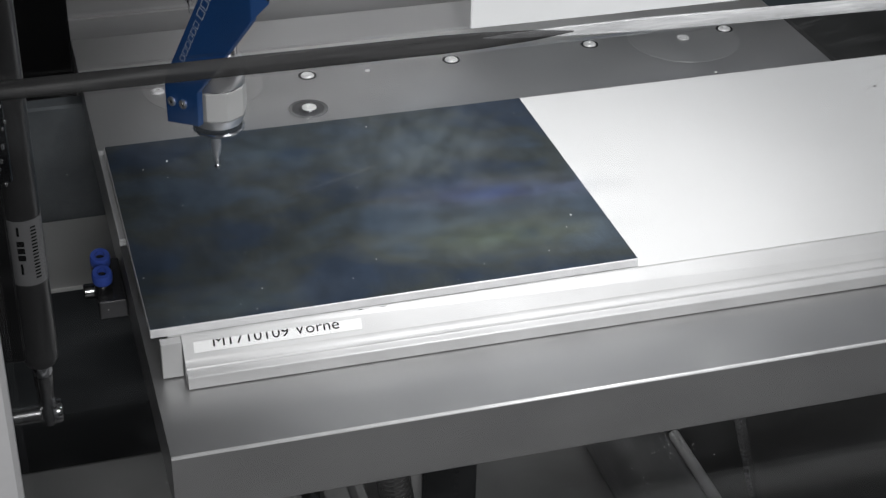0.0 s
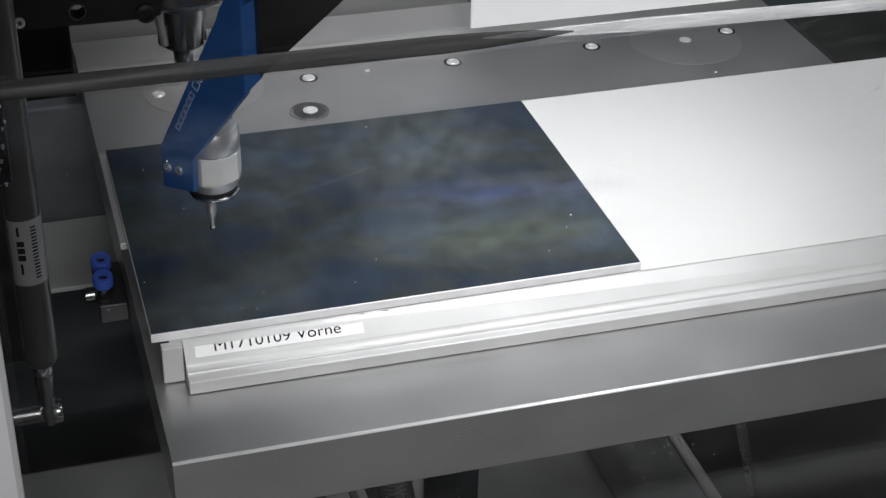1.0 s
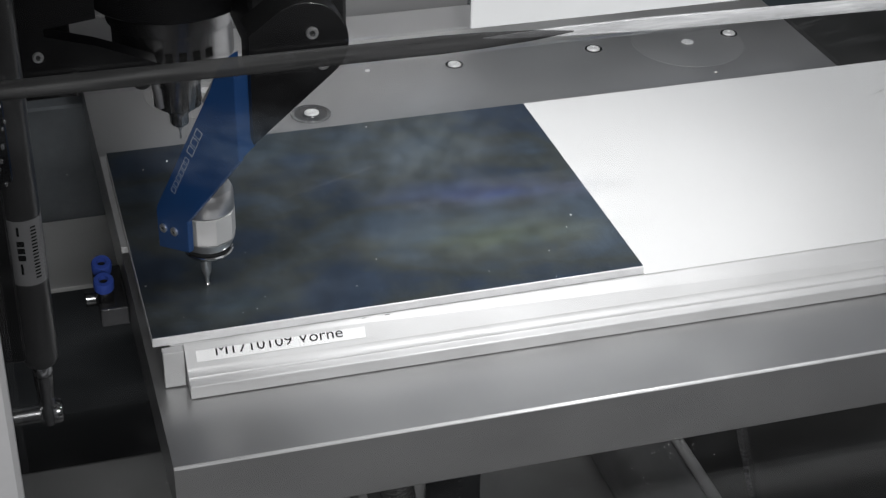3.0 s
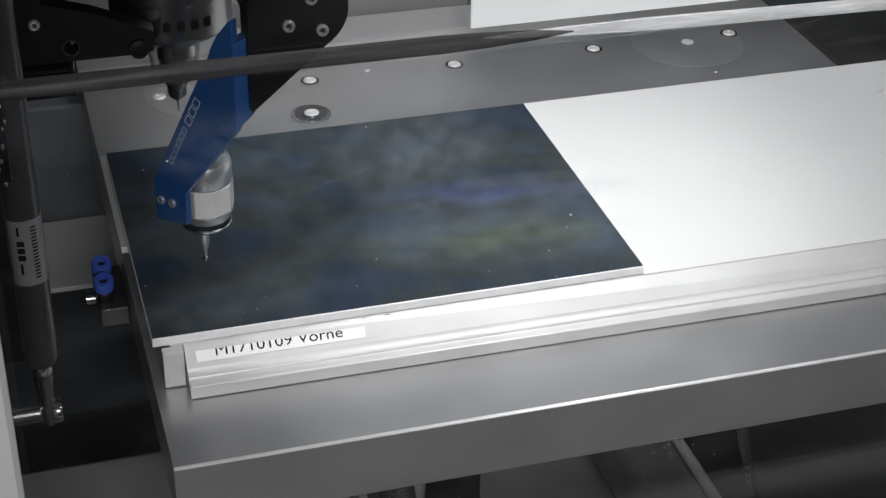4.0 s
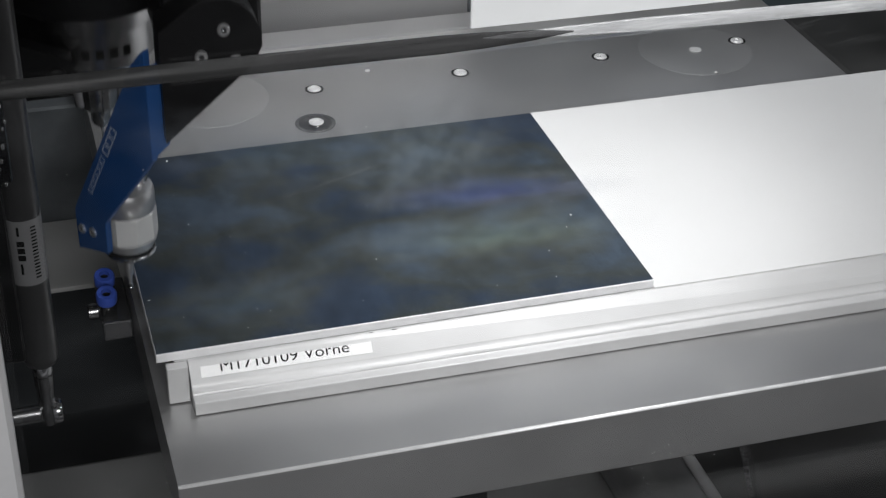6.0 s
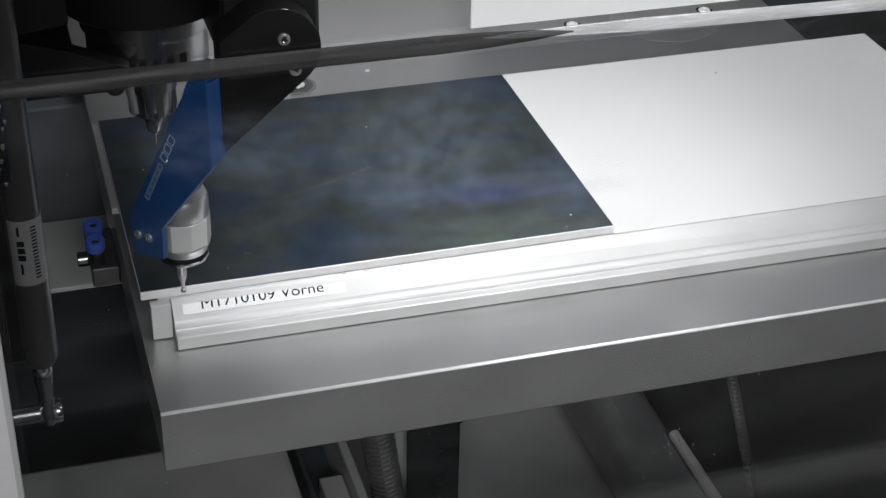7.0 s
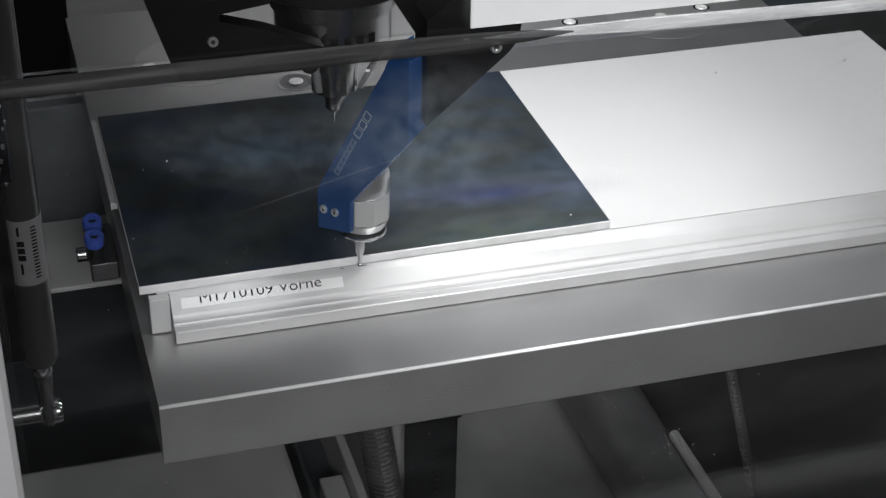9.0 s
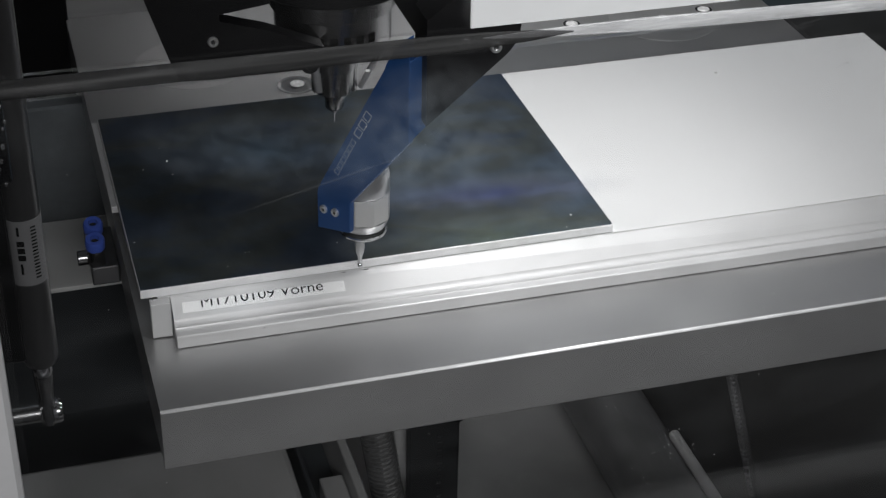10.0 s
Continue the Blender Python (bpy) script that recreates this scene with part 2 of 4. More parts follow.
# coating colour with the haze over the sheet painted in
SHEET = clouded_film("dark_coated_film")
# tint that holds the dark reflection along the bend
EDGE = acrylic("smoky_reflection_acrylic", (0.20, 0.20, 0.205), 0.085, 0.5, (14, 60, 420), 0.022, gloss_max=0.03, lean=0)
SCRATCH = acrylic("scratched_acrylic", (0.99, 0.99, 0.99), 0.09, 0.3, (200, 200, 200), 0.03)
# diffuse white that paints a bright reflection on the upper pane
WHITE_REFLECTION = acrylic("white_reflection", (0.95, 0.95, 0.95), 0.86, 0.3, (4, 60, 8), 0.74)
# whitish haze that holds the bright reflection along the bend
PALE_BEND = acrylic("pale_reflection_acrylic", (0.92, 0.92, 0.93), 0.62, 0.25, (30, 60, 400), 0.30)
# clouds made up to show as reflections in the sheet
COVER = cloudy("cloudy_reflected_cover", (0.06, 0.08, 0.14), (0.22, 0.235, 0.225), (0.66, 0.70, 0.76), (8.0, 8.0, 15.0), 0.6)
DISC = material("turned_steel", (0.50, 0.50, 0.50), 0.38, 0.75, 0.05, (400, 400, 400), 0.08, 14, 0.04, 1500, rough_var=0.15)


# ---- mesh helpers ----
def box_bm(bm, x0, x1, y0, y1, z0, z1, bevel=0.0, segments=1):
    vs = [bm.verts.new((x, y, z)) for x in (x0, x1) for y in (y0, y1) for z in (z0, z1)]
    fs = [(0, 1, 3, 2), (4, 6, 7, 5), (0, 4, 5, 1), (2, 3, 7, 6), (0, 2, 6, 4), (1, 5, 7, 3)]
    faces = [bm.faces.new([vs[i] for i in f]) for f in fs]
    if bevel:
        edges = list({e for f in faces for e in f.edges})
        bmesh.ops.bevel(bm, geom=edges, offset=bevel, segments=segments, affect="EDGES", profile=0.5)
    return bm


def box(x0, x1, y0, y1, z0, z1, bevel=0.0, segments=1):
    return box_bm(bmesh.new(), x0, x1, y0, y1, z0, z1, bevel, segments)


def lathe(profile, centre=(0, 0, 0), n=48, axis="Z", closed=True):
    """A turned body: profile of (radius, height) from one end to the other."""
    bm = bmesh.new()
    rings = []
    for r, h in profile:
        ring = []
        for k in range(n):
            a = 2 * math.pi * k / n
            p = (r * math.cos(a), r * math.sin(a), h)
            if axis == "Y":
                p = (p[0], h, p[1])
            elif axis == "X":
                p = (h, p[0], p[1])
            ring.append(bm.verts.new(Vector(p) + Vector(centre)))
        rings.append(ring)
    for a, b in zip(rings, rings[1:]):
        for k in range(n):
            f = bm.faces.new((a[k], a[(k + 1) % n], b[(k + 1) % n], b[k]))
            f.smooth = True
    if closed:
        bm.faces.new(rings[0])
        bm.faces.new(rings[-1])
    bmesh.ops.recalc_face_normals(bm, faces=bm.faces)
    for i in range(len(rings)):
        sharp = i in (0, len(rings) - 1)
        if not sharp:
            d0 = Vector((profile[i][0] - profile[i - 1][0], profile[i][1] - profile[i - 1][1]))
            d1 = Vector((profile[i + 1][0] - profile[i][0], profile[i + 1][1] - profile[i][1]))
            sharp = d0.length > 0 and d1.length > 0 and d0.angle(d1) > radians(32)
        if sharp:
            for k in range(n):
                e = bm.edges.get((rings[i][k], rings[i][(k + 1) % n]))
                if e:
                    e.smooth = False
    return bm


def prism(points, vec, bevel=0.0, segments=2):
    """A plate: a flat outline pushed along a vector."""
    bm = bmesh.new()
    a = [bm.verts.new(p) for p in points]
    b = [bm.verts.new(Vector(p) + Vector(vec)) for p in points]
    n = len(points)
    bm.faces.new(a)
    bm.faces.new(b[::-1])
    for k in range(n):
        bm.faces.new((a[k], b[k], b[(k + 1) % n], a[(k + 1) % n]))
    bmesh.ops.recalc_face_normals(bm, faces=bm.faces)
    if bevel:
        bmesh.ops.bevel(bm, geom=list(bm.edges), offset=bevel, segments=segments, affect="EDGES", profile=0.5)
    return bm


def pierced_plate(outline, hole, radius, y, depth, n=20):
    """An upright plate in x and z with one round hole through it."""
    bm = bmesh.new()
    rim = [bm.verts.new((x, y, z)) for x, z in outline]
    ring = [bm.verts.new((hole[0] + radius * math.cos(2 * math.pi * k / n), y, hole[1] + radius * math.sin(2 * math.pi * k / n))) for k in range(n)]
    edges = [bm.edges.new((loop[k], loop[(k + 1) % len(loop)])) for loop in (rim, ring) for k in range(len(loop))]
    bmesh.ops.triangle_fill(bm, edges=edges, use_beauty=True)
    faces = bm.faces[:]
    pushed = bmesh.ops.extrude_face_region(bm, geom=faces)
    bmesh.ops.translate(bm, verts=[q for q in pushed["geom"] if isinstance(q, bmesh.types.BMVert)], vec=(0, depth, 0))
    bmesh.ops.recalc_face_normals(bm, faces=bm.faces)
    return bm


def rod(a, b, r, n=24):
    a, b = Vector(a), Vector(b)
    bm = lathe([(r * 0.9, 0), (r, r * 0.15), (r, (b - a).length - r * 0.15), (r * 0.9, (b - a).length)], n=n)
    bm.transform(Matrix.Translation(a) @ (b - a).to_track_quat("Z", "Y").to_matrix().to_4x4())
    return bm


def mesh_of(name, bm, mat):
    me = bpy.data.meshes.new(name)
    bm.to_mesh(me)
    bm.free()
    me.materials.append(mat)
    return me


def part(name, bm, mat, parent, label=""):
    ob = new(name, mesh_of(name, bm, mat))
    ob.parent = parent
    return tagged(ob, label)


def thing(name, label, category, at=(0, 0, 0), group=""):
    ob = new(name)
    ob.empty_display_size = 0.02
    ob.location = at
    return tagged(ob, label, category, group)


def setting(name, bm, mat, label):
    return tagged(new(name, mesh_of(name, bm, mat)), label, name.split("_")[0], kind="structure")


def text_bm(words, size, extrude=0.0001, spacing=1.0):
    cu = bpy.data.curves.new("letters", "FONT")
    cu.body, cu.size, cu.extrude, cu.space_character = words, size, extrude, spacing
    cu.resolution_u = 4
    ob = bpy.data.objects.new("letters", cu)
    me = ob.to_mesh()
    bm = bmesh.new()
    bm.from_mesh(me)
    ob.to_mesh_clear()
    bpy.data.objects.remove(ob)
    bpy.data.curves.remove(cu)
    return bm


# ---- workshop round the machine ----
setting("floor", box(-3, 4, -3.5, 3.5, -1.12, -1.0), FLOOR_MAT, "grey sealed concrete workshop floor")
setting("ceiling", box(-3, 4, -3.5, 3.5, 2.3, 2.4), ROOM, "plain painted workshop ceiling")
setting("wall_north", box(-3, 4, 3.5, 3.6, -1.12, 2.4), ROOM, "plain painted workshop wall")
setting("wall_south", box(-3, 4, -3.6, -3.5, -1.12, 2.4), ROOM, "plain painted workshop wall")
setting("wall_west", box(-3.1, -3, -3.5, 3.5, -1.12, 2.4), ROOM, "plain painted workshop wall")
setting("wall_east", box(4, 4.1, -3.5, 3.5, -1.12, 2.4), ROOM, "plain painted workshop wall")


# ---- machine enclosure ----
def enclosure():
    m = thing("machine_housing", "sheet metal housing of a small milling machine", "machine", (0.3, 0.2, -0.36))
    o = Vector((0.3, 0.2, -0.36))

    def add(name, bm, mat, label=""):
        bm.transform(Matrix.Translation(-o))
        return part(name, bm, mat, m, label)

    add("base_tray", box(-0.36, 1.06, -0.30, 0.80, -0.42, -0.36, 0.002), TRAY, "dark grey machine base tray")
    add("plinth", box(-0.36, 1.06, -0.30, 0.80, -1.0, -0.424, 0.004), FRAME, "light grey machine plinth")
    add("back_panel", box(0.003, 0.374, 0.60, 0.62, -0.36, -0.066), WALL_GREY, "brushed grey lower back panel")
    add("back_panel", box(0.003, 0.374, 0.604, 0.624, -0.0655, 0.62), WALL_GREY, "brushed grey upper back panel")
    # hidden behind the white sheet, made dark to darken the table's reflection
    add("back_panel", box(0.3745, 1.04, 0.592, 0.612, -0.36, 0.62), TEAL, "hidden back panel made dark for the table's reflection")
    # bright buttons added in place of a row of reflected glints
    for k in range(8):
        b = lathe([(0.0034, 0.0), (0.0032, -0.0016), (0.0020, -0.0026), (0.0006, -0.0029)], n=16, axis="Y")
        b.transform(Matrix.Translation((0.004 + 0.0108 * k, 0.5998, -0.1105)))
        add("glint_button", b, ZINC, "bright button standing in for a glint")
    add("column_cover", box(-0.34, 0.0025, 0.56, 0.64, -0.36, 0.62, 0.002), BLACK, "black column cover")
    add("side_panel", box(-0.36, -0.342, -0.15, 0.64, -0.36, 0.62), BLACK, "dark side panel")
    add("side_panel", box(1.042, 1.06, -0.15, 0.64, -0.36, 0.62), WALL_WHITE, "white side panel")
    add("roof_panel", box(-0.36, 1.06, 0.0, 0.64, 0.70, 0.715), WALL_WHITE, "white roof panel")
    add("front_sill", box(-0.34, 0.0865, -0.14, 0.09, -0.3595, -0.15, 0.004, 2), CASTING, "grey cast ledge at the front of the base")
    add("ledge", box(-0.34, 0.02, 0.300, 0.40, -0.154, -0.15, 0.0005), LEDGE, "light grey cast ledge")
    add("inner_wall", box(-0.34, 0.05, 0.402, 0.42, -0.36, -0.05, 0.002), INNER, "dark inner wall")
    # near-black under the pale ledge: the front face's shade put into colour
    add("ledge_support", box(-0.34, 0.02, 0.303, 0.40, -0.36, -0.1545), PIT, "dark inner wall")
    add("pit_cover", box(-0.34, 0.06, 0.0, 0.40, -0.30, -0.27, 0.002), PIT, "dark chip tray")
    # out of view, added to hold low front light off the base
    add("unseen_front_wall", box(-0.36, 1.06, -0.215, -0.19, -1.0, -0.075, 0.003), FRAME, "unseen wall added to block low light from the front")
    add("post", box(-0.36, -0.0748, -0.27, -0.25, -0.40, 0.60, 0.002), FRAME, "light grey front frame post")
    # out of view, added so the sheet has something cloudy to reflect
    add("unseen_beam_cover", box(-0.34, 1.04, 0.40, 0.42, 0.045, 0.695, 0.004), COVER, "unseen beam cover added for its cloudy reflection")
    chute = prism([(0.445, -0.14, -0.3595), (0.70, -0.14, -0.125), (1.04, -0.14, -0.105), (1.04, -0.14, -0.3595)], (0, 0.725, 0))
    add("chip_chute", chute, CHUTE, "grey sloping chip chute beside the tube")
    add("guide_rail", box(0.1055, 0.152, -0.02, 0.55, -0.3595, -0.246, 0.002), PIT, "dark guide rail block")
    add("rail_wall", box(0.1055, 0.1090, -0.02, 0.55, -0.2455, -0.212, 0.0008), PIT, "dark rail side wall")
    add("guide_rail_face", box(0.1158, 0.1325, -0.02, 0.110, -0.2455, -0.215, 0.0010), CASTING, "grey milled rail face")
    add("guide_rail_lip", box(0.1336, 0.1400, -0.02, 0.55, -0.2455, -0.200, 0.0008), CASTING, "pale rail lip")
    return m


enclosure()


def hood_window():
    h = thing("hood_window", "clear bent acrylic hood window with smears and scratches", "window", (0.3, -0.16, 0.238))
    o = Vector((0.3, -0.16, 0.238))

    def add(name, bm, mat, label=""):
        bm.transform(Matrix.Translation(-o))
        ob = part(name, bm, mat, h, label)
        return ob

    lower = add("lower_pane", box(-0.34, 1.04, -0.163, -0.160, -0.34, 0.2345), PANE, "clear front pane with wipe marks and painted haze")
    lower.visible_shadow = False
    upper = prism([(-0.34, -0.163, 0.2455), (1.04, -0.163, 0.2455), (1.04, -0.125, 0.60), (-0.34, -0.125, 0.60)], (0, 0.003, 0))
    upper = add("upper_pane", upper, WINDOW, "clear upper pane leaning back")
    upper.visible_shadow = False
    # added sheet: the pane's bright reflection as a diffuse white surface
    label = box(0.1280, 1.0, -0.1655, -0.1640, 0.2466, 0.40, 0.0004)
    film = add("reflection_sheet", label, WHITE_REFLECTION, "white sheet standing in for a reflection on the upper pane")
    film.visible_shadow = False
    bm = bmesh.new()
    rs = random.Random(5)
    lines = [((0.0171, 0.1692), (0.1281, 0.1961), 0.0005)]
    for k in range(18):
        x, n = rs.uniform(0.16, 0.33), rs.uniform(0.01, 0.05)
        z = rs.uniform(0.225, 0.236) - 0.09 * (x - 0.19)
        lines.append(((x, z), (x + n, z + n * rs.uniform(0.02, 0.22)), rs.uniform(0.00012, 0.0004)))
    for k in range(14):
        x, z, n = rs.uniform(0.0, 0.25), rs.uniform(0.12, 0.22), rs.uniform(0.006, 0.03)
        lines.append(((x, z), (x + n * rs.uniform(-0.6, 1), z + n * rs.uniform(-0.9, 0.5)), rs.uniform(0.0001, 0.00025)))
    for (x0, z0), (x1, z1), w in lines:
        d = Vector((x1 - x0, 0, z1 - z0)).normalized()
        n = Vector((-d.z, 0, d.x)) * w
        a, b = Vector((x0, -0.1632, z0)), Vector((x1, -0.1632, z1))
        bm.faces.new([bm.verts.new(q) for q in (a, a + (b - a) * 0.5 - n, b, a + (b - a) * 0.5 + n)])
    marks = add("scratches", bm, SCRATCH, "fine wiping scratches")
    marks["kind"] = "stuff"
    marks.visible_shadow = False
    rnd = random.Random(7)
    bm = bmesh.new()
    spots = [(0.0842, 0.2318, 0.0009), (0.1794, 0.1479, 0.0004), (0.2440, 0.2120, 0.0006), (-0.0010, 0.2010, 0.0004)]
    spots += [(rnd.uniform(-0.06, 0.34), rnd.uniform(0.02, 0.23), rnd.uniform(0.00006, 0.00018)) for _ in range(60)]
    spots += [(0.242 + rnd.gauss(0, 0.010), 0.000 + rnd.gauss(0, 0.010), rnd.uniform(0.00006, 0.0002)) for _ in range(30)]
    for x, z, r in spots:
        box_bm(bm, x - r, x + r, -0.1636, -0.1631, z - r * 0.5, z + r * 0.5)
    specks = add("dust_specks", bm, DUST, "fine bright dust on the pane")
    specks["kind"] = "stuff"
    # whitish rod paints the bright reflection on the bend's right
    pale = lathe([(0.0002, 0.0), (0.0010, 0.012), (0.0021, 0.036), (0.0030, 0.075), (0.0031, 0.30), (0.0031, 0.87)], n=28)
    pale.transform(Matrix.Translation((0.135, -0.1605, 0.2395)) @ Matrix.Rotation(radians(91.26), 4, "Y"))
    pale = add("pale_reflection_bend", pale, PALE_BEND, "acrylic bend with a pale reflection painted in")
    pale.visible_shadow = False
    # dark tint and tapered end paint the dark reflection on the left
    dark = lathe([(0.0030, 0.0), (0.0039, 0.002), (0.0039, 0.42), (0.0034, 0.440), (0.0022, 0.462), (0.0003, 0.480)], n=32)
    dark.transform(Matrix.Translation((-0.305, -0.1625, 0.2413)) @ Matrix.Rotation(radians(90.25), 4, "Y"))
    dark = add("smoky_reflection_bend", dark, EDGE, "smoky acrylic bend with a dark reflection painted in")
    dark.visible_shadow = False


def hood_frame():
    f = thing("hood_frame", "black glossy hood frame edge with beads for its glints", "frame", (-0.066, -0.10, 0.16))
    part("edge_profile", box(-0.020, 0.0035, -0.004, 0.004, 0.006, 0.30, 0.002, 2), GLOSS, f, "glossy black edge profile")
    # added dark strip that keeps the bright ledge beyond out of view
    part("ledge_mask", box(-0.030, -0.0020, -0.004, 0.004, -0.09, 0.0055, 0.001), BLACK, f, "black strip added over the bright ledge beyond")
    rnd = random.Random(3)
    # small chrome beads added as the glints along the edge
    for k in range(16):
        b = bmesh.new()
        z = 0.008 + 0.0062 * k + rnd.uniform(-0.002, 0.002)
        bmesh.ops.create_icosphere(b, subdivisions=1, radius=rnd.uniform(0.0005, 0.0013), matrix=Matrix.Translation((rnd.uniform(-0.002, 0.004), -0.0044, z)) @ Matrix.Diagonal((0.8, 0.5, 1.5, 1)))
        for q in b.faces:
            q.smooth = True
        part("glint_bead", b, CHROME, f, "bright bead standing in for a glint")


hood_frame()
hood_window()


# ---- the table and what lies on it (all ride along y) ----
def machine_table():
    t = thing("machine_table", "ground steel machine table with countersunk screws", "machine table", (0.29, 0.2, -0.0305))
    o = Vector((0.29, 0.2, -0.0305))

    def add(name, bm, mat, label="", parent=None):
        bm.transform(Matrix.Translation(-o))
        return part(name, bm, mat, parent or t, label)

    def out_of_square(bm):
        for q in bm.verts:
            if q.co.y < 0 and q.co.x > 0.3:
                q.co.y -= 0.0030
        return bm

    # the front edge: a narrow chamfer between two small rounds
    prof = [(-0.0782, -0.0320)] + [(-0.0782 + 0.0016 * (1 - math.cos(math.pi / 2 * k / 7)), -0.0320 + 0.0015 * math.sin(math.pi / 2 * k / 7)) for k in range(1, 8)]
    edge = prof[:]
    prof += [(0.47, -0.0305), (0.472, -0.0325), (0.472, -0.0715), (-0.0774, -0.0715), (-0.0782, -0.0705)]
    slab = prism([(-0.0015, y + (0.0002 if k < 8 else 0), z - (0.0002 if k < 8 else 0)) for k, (y, z) in enumerate(prof)], (0.585, 0, 0))
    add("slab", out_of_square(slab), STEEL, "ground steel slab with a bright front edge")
    # strip along the edge, its pale colour painting the highlight
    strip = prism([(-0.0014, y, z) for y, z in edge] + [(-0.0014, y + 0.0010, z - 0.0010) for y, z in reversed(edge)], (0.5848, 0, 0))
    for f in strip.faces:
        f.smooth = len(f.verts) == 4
    add("edge_chamfer", out_of_square(strip), EDGE_STEEL, "rounded front edge with its highlight painted in")
    add("belt_bracket", box(0.1835, 0.2222, 0.069, 0.076, -0.315, -0.0715, 0.002), BLACK_DEEP, "black bracket hanging below the table")
    add("bracket_foot", box(0.1835, 0.2262, 0.068, 0.080, -0.196, -0.182, 0.003), BLACK_DEEP)
    prof, pitch = [(0.004, 0.0)], 0.0042
    for k in range(56):
        prof += [(0.0108, k * pitch), (0.0122, k * pitch + 0.0010), (0.0122, k * pitch + 0.0029), (0.0108, k * pitch + 0.0039)]
    hose = lathe(prof + [(0.004, 56 * pitch)], n=20)
    hose.transform(Matrix.Translation((0.1770, 0.0755, -0.305)) @ Matrix.Rotation(radians(-8.0), 4, "Y"))
    add("ribbed_hose", hose, RIBHOSE, "dark shiny ribbed hose")
    add("mounting_plate", box(0.1785, 0.1883, 0.0905, 0.0935, -0.315, -0.0716, 0.0006), CASTING, "pale plate behind the hose")
    teeth = bmesh.new()
    for k in range(18):
        box_bm(teeth, 0.2050, 0.2085, 0.0682, 0.0692, -0.3100 + k * 0.0062, -0.3080 + k * 0.0062)
    add("belt_teeth", teeth, GLOSS, "fine black belt teeth")["kind"] = "stuff"
    for x, y in ((0.1695, 0.3593), (0.2867, 0.3590), (0.4048, 0.3592), (0.5254, 0.3600)):
        add("screw_recess", lathe([(0.0072, -0.0304), (0.0072, -0.0300), (0.0060, -0.0300), (0.0052, -0.0303)], (x, y, 0), 28), TUBE)
        add("screw", lathe([(0.0052, -0.0305), (0.0052, -0.0298), (0.0044, -0.0290), (0.0020, -0.0288), (0.0018, -0.0294)], (x, y, 0), 24), ZINC)
    add("bolt_recess", lathe([(0.0150, -0.0304), (0.0150, -0.0300), (0.0125, -0.0300), (0.0120, -0.0303)], (0.1579, 0.3039, 0), 40), TURNED)
    dish = add("bolt", lathe([(0.0122, -0.0304), (0.0122, -0.0301), (0.0095, -0.0302), (0.0070, -0.0299), (0.0066, -0.0294), (0.0040, -0.0293)], (0.1579, 0.3039, 0), 40), TUBE, "counterbored socket bolt")
    add("socket", lathe([(0.0056, -0.0294), (0.0054, -0.0288), (0.0024, -0.0286), (0.0022, -0.0291)], (0.1586, 0.3039, 0), 16), ZINC, "", dish)
    add("screw", lathe([(0.0052, -0.0305), (0.0052, -0.0298), (0.0042, -0.0288), (0.0020, -0.0286), (0.0018, -0.0294)], (0.0529, 0.3600, 0), 24), ZINC)
    for x, y in ((0.0880, 0.362), (0.4845, 0.352)):
        cover = add("cover_disc", lathe([(0.0462, -0.0305), (0.0462, -0.03035), (0.0460, -0.0303)], (x, y, 0), 72), DISC, "flush round cover disc")
        b = lathe([(0.0050, -0.0300), (0.0050, -0.0296), (0.0036, -0.0294), (0.0022, -0.0296)], (x, y, 0), 24)
        add("cap_screw", b, ZINC, "", cover)
    return t


